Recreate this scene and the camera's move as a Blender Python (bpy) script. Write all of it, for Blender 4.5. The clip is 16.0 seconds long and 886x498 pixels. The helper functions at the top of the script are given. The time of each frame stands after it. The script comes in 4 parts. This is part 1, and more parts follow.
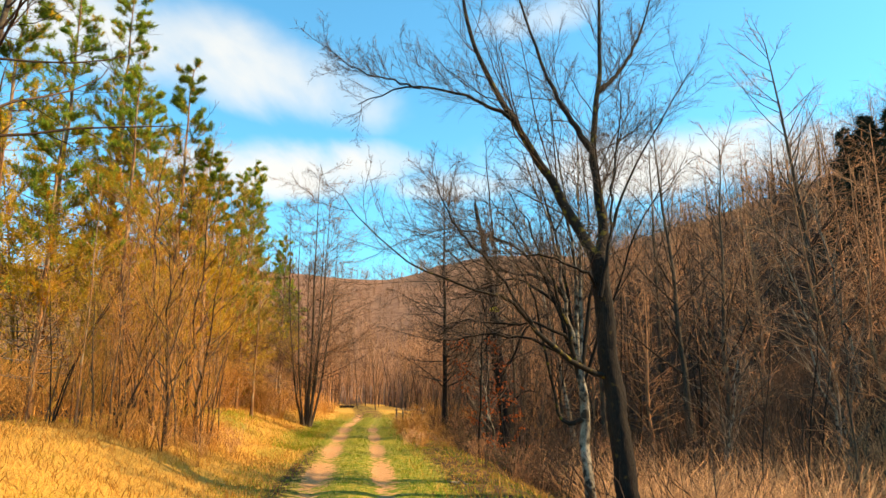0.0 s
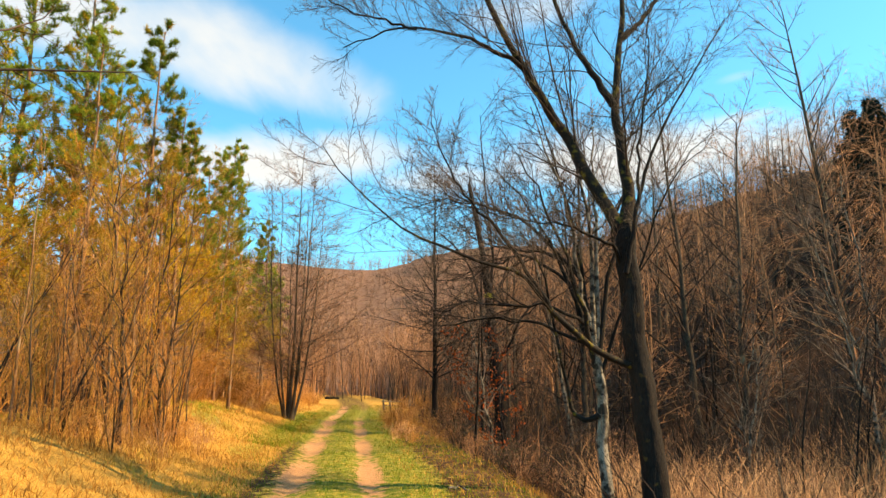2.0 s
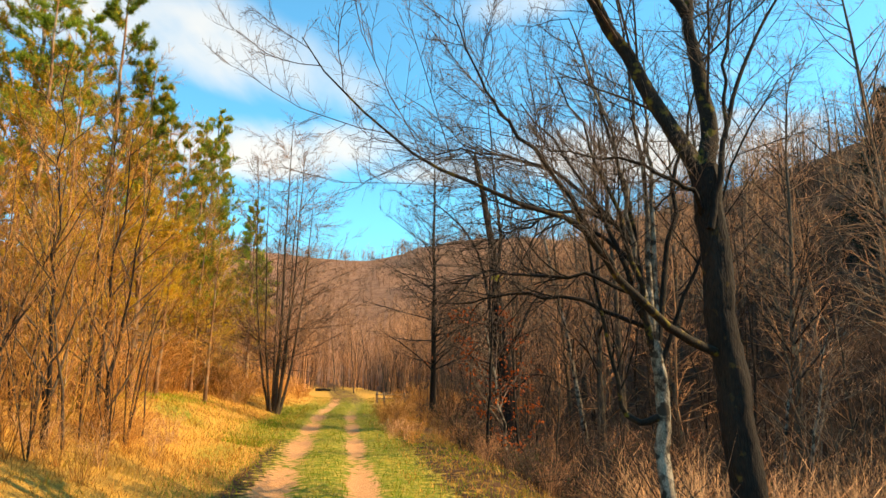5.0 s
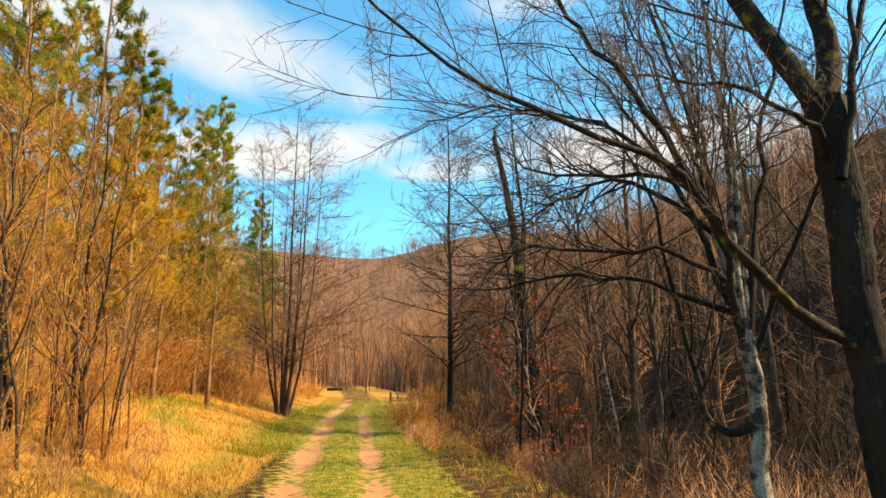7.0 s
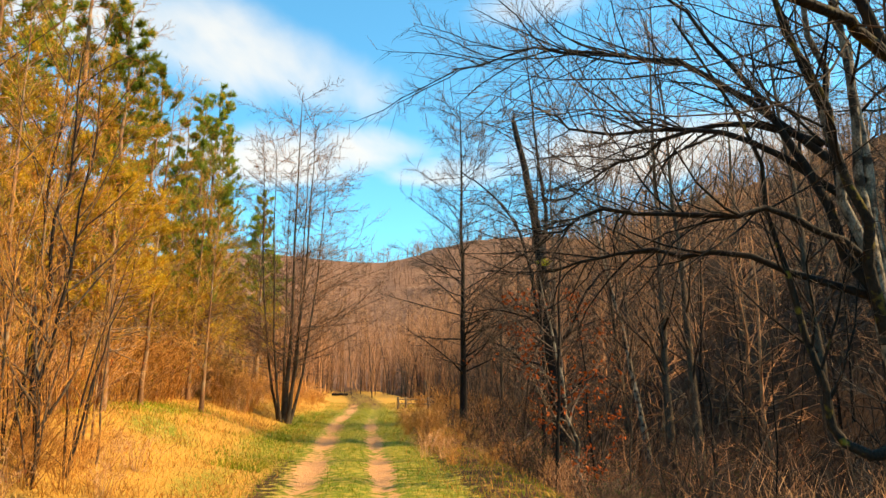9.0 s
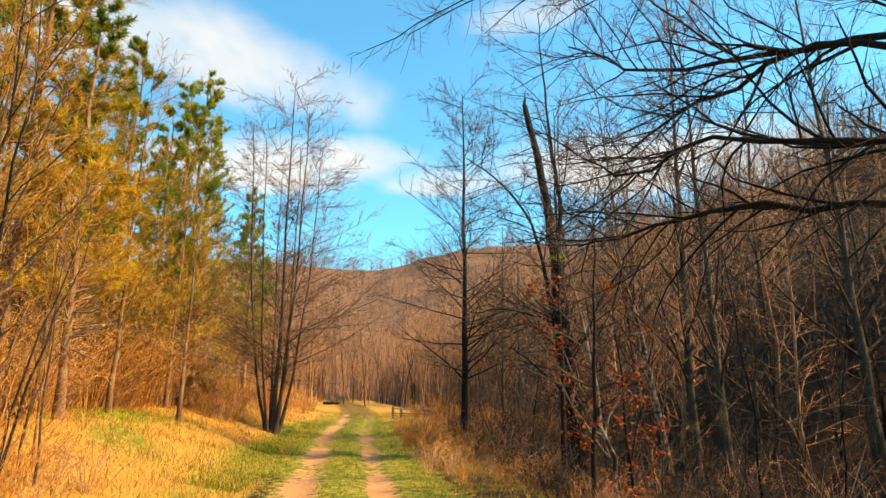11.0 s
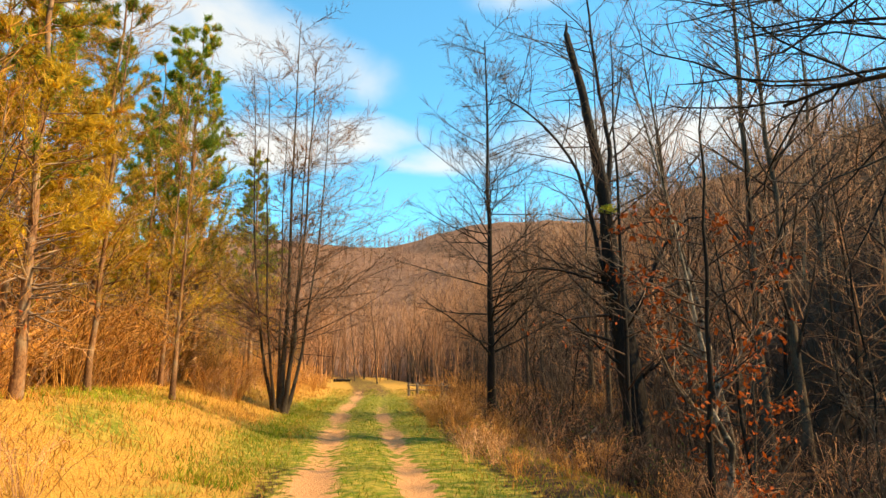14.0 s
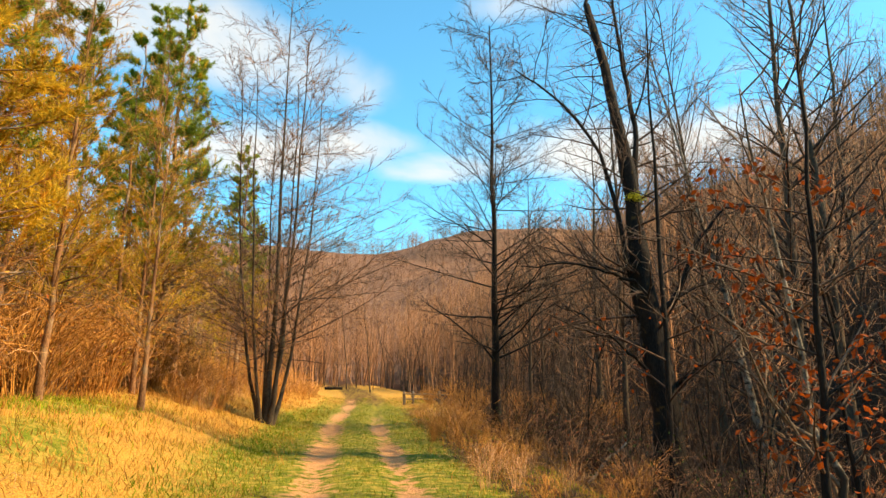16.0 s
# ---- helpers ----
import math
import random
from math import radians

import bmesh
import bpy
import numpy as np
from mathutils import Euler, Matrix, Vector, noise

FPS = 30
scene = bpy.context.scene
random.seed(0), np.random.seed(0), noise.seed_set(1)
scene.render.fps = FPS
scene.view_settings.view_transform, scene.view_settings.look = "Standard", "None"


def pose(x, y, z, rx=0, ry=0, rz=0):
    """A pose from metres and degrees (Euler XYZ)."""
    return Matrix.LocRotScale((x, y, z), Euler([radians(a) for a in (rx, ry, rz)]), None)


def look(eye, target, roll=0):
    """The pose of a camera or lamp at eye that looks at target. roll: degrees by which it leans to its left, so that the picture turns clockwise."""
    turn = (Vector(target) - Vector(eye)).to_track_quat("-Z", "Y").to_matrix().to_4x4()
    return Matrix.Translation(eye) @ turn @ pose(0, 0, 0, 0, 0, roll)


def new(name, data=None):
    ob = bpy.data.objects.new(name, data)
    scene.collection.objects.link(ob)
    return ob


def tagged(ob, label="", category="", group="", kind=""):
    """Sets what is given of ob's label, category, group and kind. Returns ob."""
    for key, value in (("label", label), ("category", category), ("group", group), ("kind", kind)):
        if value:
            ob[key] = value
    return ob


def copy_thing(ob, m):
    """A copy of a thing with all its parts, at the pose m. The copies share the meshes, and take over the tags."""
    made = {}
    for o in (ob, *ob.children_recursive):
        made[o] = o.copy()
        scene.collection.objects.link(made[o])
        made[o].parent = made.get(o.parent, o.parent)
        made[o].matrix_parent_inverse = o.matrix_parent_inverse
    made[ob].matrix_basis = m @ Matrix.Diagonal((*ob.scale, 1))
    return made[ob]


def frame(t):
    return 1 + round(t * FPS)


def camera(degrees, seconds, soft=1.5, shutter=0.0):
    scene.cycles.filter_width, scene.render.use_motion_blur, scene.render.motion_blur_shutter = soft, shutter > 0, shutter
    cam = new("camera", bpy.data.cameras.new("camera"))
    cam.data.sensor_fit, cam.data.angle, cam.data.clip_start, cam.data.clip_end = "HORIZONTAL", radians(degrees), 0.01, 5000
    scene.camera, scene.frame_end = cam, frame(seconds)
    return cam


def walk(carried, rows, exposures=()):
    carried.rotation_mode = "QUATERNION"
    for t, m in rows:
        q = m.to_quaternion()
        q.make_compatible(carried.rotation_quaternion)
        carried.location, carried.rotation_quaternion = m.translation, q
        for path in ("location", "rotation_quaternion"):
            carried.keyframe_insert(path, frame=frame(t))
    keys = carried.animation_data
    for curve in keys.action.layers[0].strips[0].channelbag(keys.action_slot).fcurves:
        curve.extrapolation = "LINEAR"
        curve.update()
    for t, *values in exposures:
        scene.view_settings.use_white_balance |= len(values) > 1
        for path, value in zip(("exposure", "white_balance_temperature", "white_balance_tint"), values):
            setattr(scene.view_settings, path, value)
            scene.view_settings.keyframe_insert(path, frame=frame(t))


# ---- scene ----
cam = camera(68.5, 16.0)
PATH = [
    (0, (-0.8, -1.347, 1.834), (-0.772, 0.604, 2.273), -0.3),
    (0.5, (-0.851, -0.827, 1.848), (-0.815, 1.125, 2.283), -0.2),
    (1, (-0.941, -0.331, 1.805), (-0.894, 1.624, 2.227), -0.2),
    (1.5, (-0.969, 0.161, 1.82), (-0.914, 2.116, 2.235), -0.2),
    (2, (-0.979, 0.632, 1.856), (-0.911, 2.587, 2.269), -0.2),
    (2.5, (-1.041, 1.111, 1.853), (-0.966, 3.066, 2.269), -0.2),
    (3, (-1.07, 1.612, 1.823), (-0.989, 3.567, 2.238), -0.1),
    (3.5, (-1.112, 2.121, 1.833), (-1.026, 4.075, 2.249), -0.0),
    (4, (-1.166, 2.591, 1.842), (-1.079, 4.545, 2.256), 0.1),
    (4.2, (-1.154, 2.789, 1.831), (-1.067, 4.744, 2.242), 0.3),
    (6.3, (-1.42, 4.779, 1.884), (-1.341, 6.744, 2.252), -0.3),
    (6.5, (-1.405, 5.02, 1.863), (-1.337, 6.984, 2.235), -0.4),
    (7, (-1.453, 5.524, 1.903), (-1.395, 7.486, 2.287), -0.4),
    (7.5, (-1.494, 5.997, 1.931), (-1.447, 7.958, 2.321), -0.4),
    (8, (-1.605, 6.474, 1.911), (-1.571, 8.433, 2.311), -0.3),
    (8.5, (-1.68, 6.962, 1.887), (-1.646, 8.922, 2.284), -0.3),
    (9, (-1.758, 7.489, 1.88), (-1.714, 9.449, 2.279), -0.3),
    (9.2, (-1.786, 7.697, 1.849), (-1.743, 9.656, 2.253), -0.2),
    (11.3, (-2.174, 9.737, 1.79), (-2.103, 11.69, 2.218), -0.1),
    (11.5, (-2.251, 9.913, 1.783), (-2.179, 11.865, 2.211), -0.5),
    (12, (-2.379, 10.394, 1.767), (-2.31, 12.349, 2.183), -0.5),
    (12.5, (-2.457, 10.87, 1.738), (-2.4, 12.831, 2.128), -0.5),
    (13, (-2.509, 11.337, 1.743), (-2.464, 13.303, 2.109), -0.3),
    (13.5, (-2.587, 11.793, 1.714), (-2.547, 13.76, 2.077), -0.3),
    (14, (-2.616, 12.268, 1.698), (-2.571, 14.234, 2.059), -0.3),
    (14.5, (-2.68, 12.691, 1.712), (-2.626, 14.654, 2.087), -0.3),
    (15, (-2.76, 13.149, 1.735), (-2.697, 15.109, 2.129), -0.2),
    (15.5, (-2.809, 13.68, 1.694), (-2.741, 15.639, 2.087), -0.2),
    (16, (-2.89, 14.188, 1.678), (-2.822, 16.15, 2.063), -0.1),
]
walk(cam, [(t, look(eye, target, roll)) for t, eye, target, roll in PATH])

# ---- world and light ----
SUN_AZ, SUN_EL = radians(96), radians(42)   # clockwise from +y
scene.view_settings.exposure = 1.04
scene.view_settings.use_white_balance = True
scene.view_settings.white_balance_temperature = 7800

world = bpy.data.worlds.new("sky")
scene.world = world
world.use_nodes = True
wn, wl = world.node_tree.nodes, world.node_tree.links
wn.clear()
w_out = wn.new("ShaderNodeOutputWorld")
w_bg = wn.new("ShaderNodeBackground")
w_bg.inputs["Strength"].default_value = 0.093
sky = wn.new("ShaderNodeTexSky")
sky.sky_type = "NISHITA"
sky.sun_disc = False
sky.sun_elevation, sky.sun_rotation = SUN_EL, SUN_AZ
sky.air_density, sky.dust_density, sky.ozone_density = 1.0, 0.3, 1.0
w_co = wn.new("ShaderNodeTexCoord")


def w_math(op, a, b=None, clamp=False):
    n = wn.new("ShaderNodeMath")
    n.operation, n.use_clamp = op, clamp
    for i, v in enumerate((a, b)):
        if v is None:
            continue
        if isinstance(v, (int, float)):
            n.inputs[i].default_value = v
        else:
            wl.new(v, n.inputs[i])
    return n.outputs[0]


w_sep = wn.new("ShaderNodeSeparateXYZ")
wl.new(w_co.outputs["Generated"], w_sep.inputs[0])
# plane coordinates of a cloud layer: x / z and y / z of the direction
w_z = w_math("MAXIMUM", w_sep.outputs["Z"], 0.04)
cloud_x, cloud_y = w_math("DIVIDE", w_sep.outputs["X"], w_z), w_math("DIVIDE", w_sep.outputs["Y"], w_z)
w_comb = wn.new("ShaderNodeCombineXYZ")
wl.new(w_math("MULTIPLY", cloud_x, 1.0), w_comb.inputs[0])
wl.new(w_math("MULTIPLY", cloud_y, 0.55), w_comb.inputs[1])
w_noise = wn.new("ShaderNodeTexNoise")
w_noise.inputs["Scale"].default_value = 1.4
w_noise.inputs["Detail"].default_value = 7
w_noise.inputs["Roughness"].default_value = 0.52
w_noise.inputs["Distortion"].default_value = 0.35
wl.new(w_comb.outputs[0], w_noise.inputs["Vector"])


def cloud(cx, cy, rx, ry, turn, weight):
    """A soft elongated bank of cloud on the layer."""
    c, s = math.cos(radians(turn)), math.sin(radians(turn))
    dx, dy = w_math("SUBTRACT", cloud_x, cx), w_math("SUBTRACT", cloud_y, cy)
    a = w_math("ADD", w_math("MULTIPLY", dx, c / rx), w_math("MULTIPLY", dy, s / rx))
    b = w_math("ADD", w_math("MULTIPLY", dx, -s / ry), w_math("MULTIPLY", dy, c / ry))
    d = w_math("ADD", w_math("MULTIPLY", a, a), w_math("MULTIPLY", b, b))
    return w_math("SUBTRACT", weight, d)


CLOUDS = [(-0.74, 1.82, 0.66, 0.31, 38, 1.12), (-0.69, 2.83, 0.7, 0.4, 0, 1.0), (1.05, 2.77, 0.95, 0.5, 0, 1.0), (0.1, 3.05, 0.45, 0.28, 0, 0.8), (1.04, 1.96, 0.12, 0.07, -40, 0.2), (0.31, 1.58, 0.14, 0.22, 60, 0.5), (1.21, 2.3, 0.18, 0.1, -30, 0.5), (-2.6, 2.4, 0.8, 0.6, 0, 1.0)]
bank = None
for c in CLOUDS:
    one = cloud(*c)
    bank = one if bank is None else w_math("MAXIMUM", bank, one)
puff = w_math("ADD", w_math("MULTIPLY", w_math("MAXIMUM", bank, -1.3), 0.55), w_math("MULTIPLY", w_math("SUBTRACT", w_noise.outputs["Fac"], 0.45), 2.2))
w_ramp = wn.new("ShaderNodeMapRange")
w_ramp.interpolation_type = "SMOOTHSTEP"
wl.new(puff, w_ramp.inputs["Value"])
w_ramp.inputs["From Min"].default_value, w_ramp.inputs["From Max"].default_value = -0.10, 0.72
w_ramp.inputs["To Max"].default_value = 0.97
w_hsv = wn.new("ShaderNodeHueSaturation")
w_hsv.inputs["Saturation"].default_value = 0.98
w_hsv.inputs["Value"].default_value = 1.0
wl.new(sky.outputs[0], w_hsv.inputs["Color"])
w_mix = wn.new("ShaderNodeMix")
w_mix.data_type = "RGBA"
wl.new(w_ramp.outputs[0], w_mix.inputs["Factor"])
w_tint = wn.new("ShaderNodeMix")
w_tint.data_type, w_tint.blend_type = "RGBA", "MULTIPLY"
w_tint.inputs["Factor"].default_value = 1.0
w_tint.inputs["B"].default_value = (0.56, 1.58, 1.88, 1)
wl.new(w_hsv.outputs[0], w_tint.inputs["A"])
wl.new(w_tint.outputs["Result"], w_mix.inputs["A"])
w_mix.inputs["B"].default_value = (5.0, 5.4, 5.9, 1)
wl.new(w_mix.outputs["Result"], w_bg.inputs["Color"])
wl.new(w_bg.outputs[0], w_out.inputs["Surface"])

sun_data = bpy.data.lights.new("sun", "SUN")
sun_data.energy, sun_data.angle, sun_data.color = 5.0, radians(0.55), (1.0, 0.79, 0.51)
sun = new("sun", sun_data)
s_dir = Vector((math.sin(SUN_AZ) * math.cos(SUN_EL), math.cos(SUN_AZ) * math.cos(SUN_EL), math.sin(SUN_EL)))
sun.matrix_world = look(s_dir * 300, (0, 0, 0))


# ---- materials ----
def material(name, low, high, scale, rough=0.85, bump=0.3, fine=0.0, spread=0.12, tint=None, tint_at=(0.55, 0.7), tint_scale=1.0, stretch=(1, 1, 1), through_light=0.0, spec=0.25):
    """A rough natural surface: two colours mixed by noise at two scales, a change from piece to piece, an optional second growth (moss, rust, lichen)."""
    m = bpy.data.materials.new(name)
    m.use_nodes = True
    n, l = m.node_tree.nodes, m.node_tree.links
    b = n["Principled BSDF"]
    co = n.new("ShaderNodeTexCoord")
    mp = n.new("ShaderNodeMapping")
    mp.inputs["Scale"].default_value = stretch
    l.new(co.outputs["Object"], mp.inputs["Vector"])
    t1, t2 = n.new("ShaderNodeTexNoise"), n.new("ShaderNodeTexNoise")
    t1.inputs["Scale"].default_value, t1.inputs["Detail"].default_value = scale, 6
    t2.inputs["Scale"].default_value, t2.inputs["Detail"].default_value = scale * 9, 4
    for t in (t1, t2):
        l.new(mp.outputs[0], t.inputs["Vector"])
    add = n.new("ShaderNodeMath")
    add.operation = "MULTIPLY_ADD"
    add.inputs[1].default_value = 0.55
    l.new(t2.outputs["Fac"], add.inputs[0])
    sub = n.new("ShaderNodeMath")
    sub.operation = "MULTIPLY"
    sub.inputs[1].default_value = 0.5
    l.new(t1.outputs["Fac"], sub.inputs[0])
    l.new(sub.outputs[0], add.inputs[2])
    mr = n.new("ShaderNodeMapRange")
    mr.inputs["From Min"].default_value, mr.inputs["From Max"].default_value = 0.38, 0.68
    l.new(add.outputs[0], mr.inputs["Value"])
    mix = n.new("ShaderNodeMix")
    mix.data_type = "RGBA"
    mix.inputs["A"].default_value, mix.inputs["B"].default_value = (*low, 1), (*high, 1)
    l.new(mr.outputs[0], mix.inputs["Factor"])
    colour = mix.outputs["Result"]
    if tint:
        t3 = n.new("ShaderNodeTexNoise")
        t3.inputs["Scale"].default_value, t3.inputs["Detail"].default_value = tint_scale, 5
        l.new(co.outputs["Object"], t3.inputs["Vector"])
        r3 = n.new("ShaderNodeMapRange")
        r3.inputs["From Min"].default_value, r3.inputs["From Max"].default_value = tint_at
        l.new(t3.outputs["Fac"], r3.inputs["Value"])
        m3 = n.new("ShaderNodeMix")
        m3.data_type = "RGBA"
        m3.inputs["B"].default_value = (*tint, 1)
        l.new(colour, m3.inputs["A"])
        l.new(r3.outputs[0], m3.inputs["Factor"])
        colour = m3.outputs["Result"]
    if spread:
        geo = n.new("ShaderNodeNewGeometry")
        info = n.new("ShaderNodeObjectInfo")
        mean = n.new("ShaderNodeMath")
        mean.operation = "ADD"
        l.new(geo.outputs["Random Per Island"], mean.inputs[0])
        l.new(info.outputs["Random"], mean.inputs[1])
        rng_v = n.new("ShaderNodeMapRange")
        rng_v.inputs["From Max"].default_value = 2.0
        rng_v.inputs["To Min"].default_value, rng_v.inputs["To Max"].default_value = 1 - 2 * spread, 1 + 2 * spread
        l.new(mean.outputs[0], rng_v.inputs["Value"])
        hsv = n.new("ShaderNodeHueSaturation")
        l.new(rng_v.outputs[0], hsv.inputs["Value"])
        l.new(colour, hsv.inputs["Color"])
        colour = hsv.outputs[0]
    l.new(colour, b.inputs["Base Color"])
    b.inputs["Roughness"].default_value = rough
    b.inputs["Specular IOR Level"].default_value = spec
    if bump:
        bp = n.new("ShaderNodeBump")
        bp.inputs["Strength"].default_value, bp.inputs["Distance"].default_value = bump, 0.03
        l.new(add.outputs[0], bp.inputs["Height"])
        l.new(bp.outputs[0], b.inputs["Normal"])
    if through_light:
        tr = n.new("ShaderNodeBsdfTranslucent")
        l.new(colour, tr.inputs["Color"])
        ms = n.new("ShaderNodeMixShader")
        ms.inputs[0].default_value = through_light
        l.new(b.outputs[0], ms.inputs[1])
        l.new(tr.outputs[0], ms.inputs[2])
        l.new(ms.outputs[0], n["Material Output"].inputs["Surface"])
    return m


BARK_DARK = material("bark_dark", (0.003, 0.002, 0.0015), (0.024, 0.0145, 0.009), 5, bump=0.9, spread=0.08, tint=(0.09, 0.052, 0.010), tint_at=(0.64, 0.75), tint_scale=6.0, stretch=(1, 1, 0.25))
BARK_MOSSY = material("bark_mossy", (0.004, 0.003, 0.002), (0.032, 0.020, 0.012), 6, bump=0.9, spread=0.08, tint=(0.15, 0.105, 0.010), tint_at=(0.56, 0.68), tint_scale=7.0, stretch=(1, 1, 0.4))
BARK_ALDER = material("bark_alder", (0.025, 0.017, 0.011), (0.12, 0.082, 0.052), 5, bump=0.6, spread=0.1, tint=(0.20, 0.155, 0.09), tint_at=(0.58, 0.72), tint_scale=2.0, stretch=(1, 1, 0.3))
BARK_PALE = material("bark_pale", (0.045, 0.035, 0.025), (0.40, 0.33, 0.25), 7, bump=0.5, spread=0.08, tint=(0.035, 0.026, 0.018), tint_at=(0.48, 0.58), tint_scale=6.5, stretch=(1, 1, 0.5))
BARK_PINE = material("bark_pine", (0.10, 0.042, 0.018), (0.38, 0.19, 0.085), 6, bump=0.8, spread=0.1, tint=(0.34, 0.25, 0.15), tint_at=(0.5, 0.65), tint_scale=2.0, stretch=(1, 1, 0.35))
TWIG_BROWN = material("twig_brown", (0.11, 0.045, 0.020), (0.48, 0.24, 0.115), 3, bump=0, spread=0.42)
# dark twigs; on the right-hand slope this colour also stands in for shade
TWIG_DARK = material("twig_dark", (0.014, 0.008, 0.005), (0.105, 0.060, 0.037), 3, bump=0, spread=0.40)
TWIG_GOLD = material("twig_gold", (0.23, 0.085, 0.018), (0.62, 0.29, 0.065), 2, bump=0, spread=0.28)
# lighter tan twigs: sunlight on the near brush put into the colour
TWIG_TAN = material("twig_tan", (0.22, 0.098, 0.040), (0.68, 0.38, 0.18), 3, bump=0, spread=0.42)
TWIG_OLIVE = material("twig_olive", (0.17, 0.095, 0.010), (0.44, 0.27, 0.035), 2, bump=0, spread=0.25)
TWIG_GREY = material("twig_grey", (0.07, 0.045, 0.030), (0.26, 0.178, 0.12), 3, bump=0, spread=0.38)
# far twigs lightened in colour to make up for the slope's missing sun
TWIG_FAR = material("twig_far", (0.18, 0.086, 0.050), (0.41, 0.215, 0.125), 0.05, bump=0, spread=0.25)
NEEDLE_GREEN = material("needle_green", (0.10, 0.16, 0.020), (0.40, 0.46, 0.050), 1.2, bump=0, spread=0.32, through_light=0.5)
# near-black needles: the shade of the upper right bank put into the colour
NEEDLE_SHADE = material("needle_shade", (0.004, 0.008, 0.004), (0.018, 0.028, 0.014), 1.2, bump=0, spread=0.3)
NEEDLE_OLIVE = material("needle_olive", (0.38, 0.25, 0.022), (0.84, 0.55, 0.055), 1.0, bump=0, spread=0.3, through_light=0.5)
NEEDLE_GOLD = material("needle_gold", (0.34, 0.15, 0.015), (0.72, 0.34, 0.035), 1.0, bump=0, spread=0.25, through_light=0.45)
LEAF_RUST = material("leaf_rust", (0.20, 0.035, 0.008), (0.50, 0.11, 0.015), 6, bump=0, spread=0.2, through_light=0.3)
STRAW = material("straw", (0.38, 0.16, 0.03), (0.80, 0.43, 0.10), 1.5, bump=0, spread=0.32, tint=(0.38, 0.31, 0.03), tint_at=(0.54, 0.70), tint_scale=0.5, through_light=0.3)
GRASS_GREEN = material("grass_green", (0.06, 0.13, 0.004), (0.30, 0.33, 0.018), 1.2, bump=0, spread=0.25, tint=(0.50, 0.36, 0.05), tint_at=(0.49, 0.68), tint_scale=1.3, through_light=0.3)
WOOD_GREY = material("wood_weathered", (0.10, 0.07, 0.045), (0.30, 0.22, 0.15), 8, bump=0.6, stretch=(1, 1, 0.2))


# ---- mesh tools ----
rng = np.random.default_rng(7)


class Soup:
    """Collects triangles and makes one mesh of them."""

    def __init__(self):
        self.v, self.f, self.n = [], [], 0

    def add(self, v, f):
        self.v.append(np.asarray(v, np.float32).reshape(-1, 3))
        self.f.append(np.asarray(f, np.int32).reshape(-1, 3) + self.n)
        self.n += len(self.v[-1])

    def mesh(self, name, mat, smooth=True):
        v, f = np.concatenate(self.v), np.concatenate(self.f)
        me = bpy.data.meshes.new(name)
        me.vertices.add(len(v))
        me.vertices.foreach_set("co", v.ravel())
        me.loops.add(len(f) * 3)
        me.loops.foreach_set("vertex_index", f.ravel())
        me.polygons.add(len(f))
        me.polygons.foreach_set("loop_start", np.arange(0, len(f) * 3, 3, dtype=np.int32))
        me.polygons.foreach_set("use_smooth", np.full(len(f), smooth))
        me.update(calc_edges=True)
        me.materials.append(mat)
        return me


def unit(a):
    return a / np.maximum(np.linalg.norm(a, axis=-1, keepdims=True), 1e-9)


def tubes(soup, P, R, sides, point=False):
    """Round stems along the lines P (n, k, 3) with the radii R (n, k); point: each ends in a tip."""
    P, R = np.asarray(P, float), np.asarray(R, float)
    n, k, _ = P.shape
    T = unit(np.gradient(P, axis=1))
    ref = np.where(np.abs(T[:, :1, 2:3]) > 0.9, np.array([1.0, 0, 0]), np.array([0, 0, 1.0]))
    A = unit(np.cross(T, np.broadcast_to(ref, T.shape)))
    B = np.cross(T, A)
    th = np.arange(sides) * 2 * np.pi / sides
    V = P[:, :, None] + R[:, :, None, None] * (np.cos(th)[:, None] * A[:, :, None] + np.sin(th)[:, None] * B[:, :, None])
    i, j, s = np.meshgrid(np.arange(n), np.arange(k - 1), np.arange(sides), indexing="ij")
    a = (i * k + j) * sides + s
    b = (i * k + j) * sides + (s + 1) % sides
    if point:
        m = (k - 1) * sides
        V = np.concatenate([V[:, :-1].reshape(n, m, 3), P[:, -1:]], 1)
        i, j, s = np.meshgrid(np.arange(n), np.arange(k - 2), np.arange(sides), indexing="ij")
        a, b = i * (m + 1) + j * sides + s, i * (m + 1) + j * sides + (s + 1) % sides
        body = np.stack([np.stack([a, b, b + sides], -1), np.stack([a, b + sides, a + sides], -1)], -2).reshape(-1, 3)
        i, s = np.meshgrid(np.arange(n), np.arange(sides), indexing="ij")
        o = i * (m + 1) + m - sides
        tip = np.stack([o + s, o + (s + 1) % sides, i * (m + 1) + m], -1).reshape(-1, 3)
        soup.add(V, np.concatenate([body, tip]))
        return
    F = np.stack([np.stack([a, b, b + sides], -1), np.stack([a, b + sides, a + sides], -1)], -2)
    soup.add(V, F)


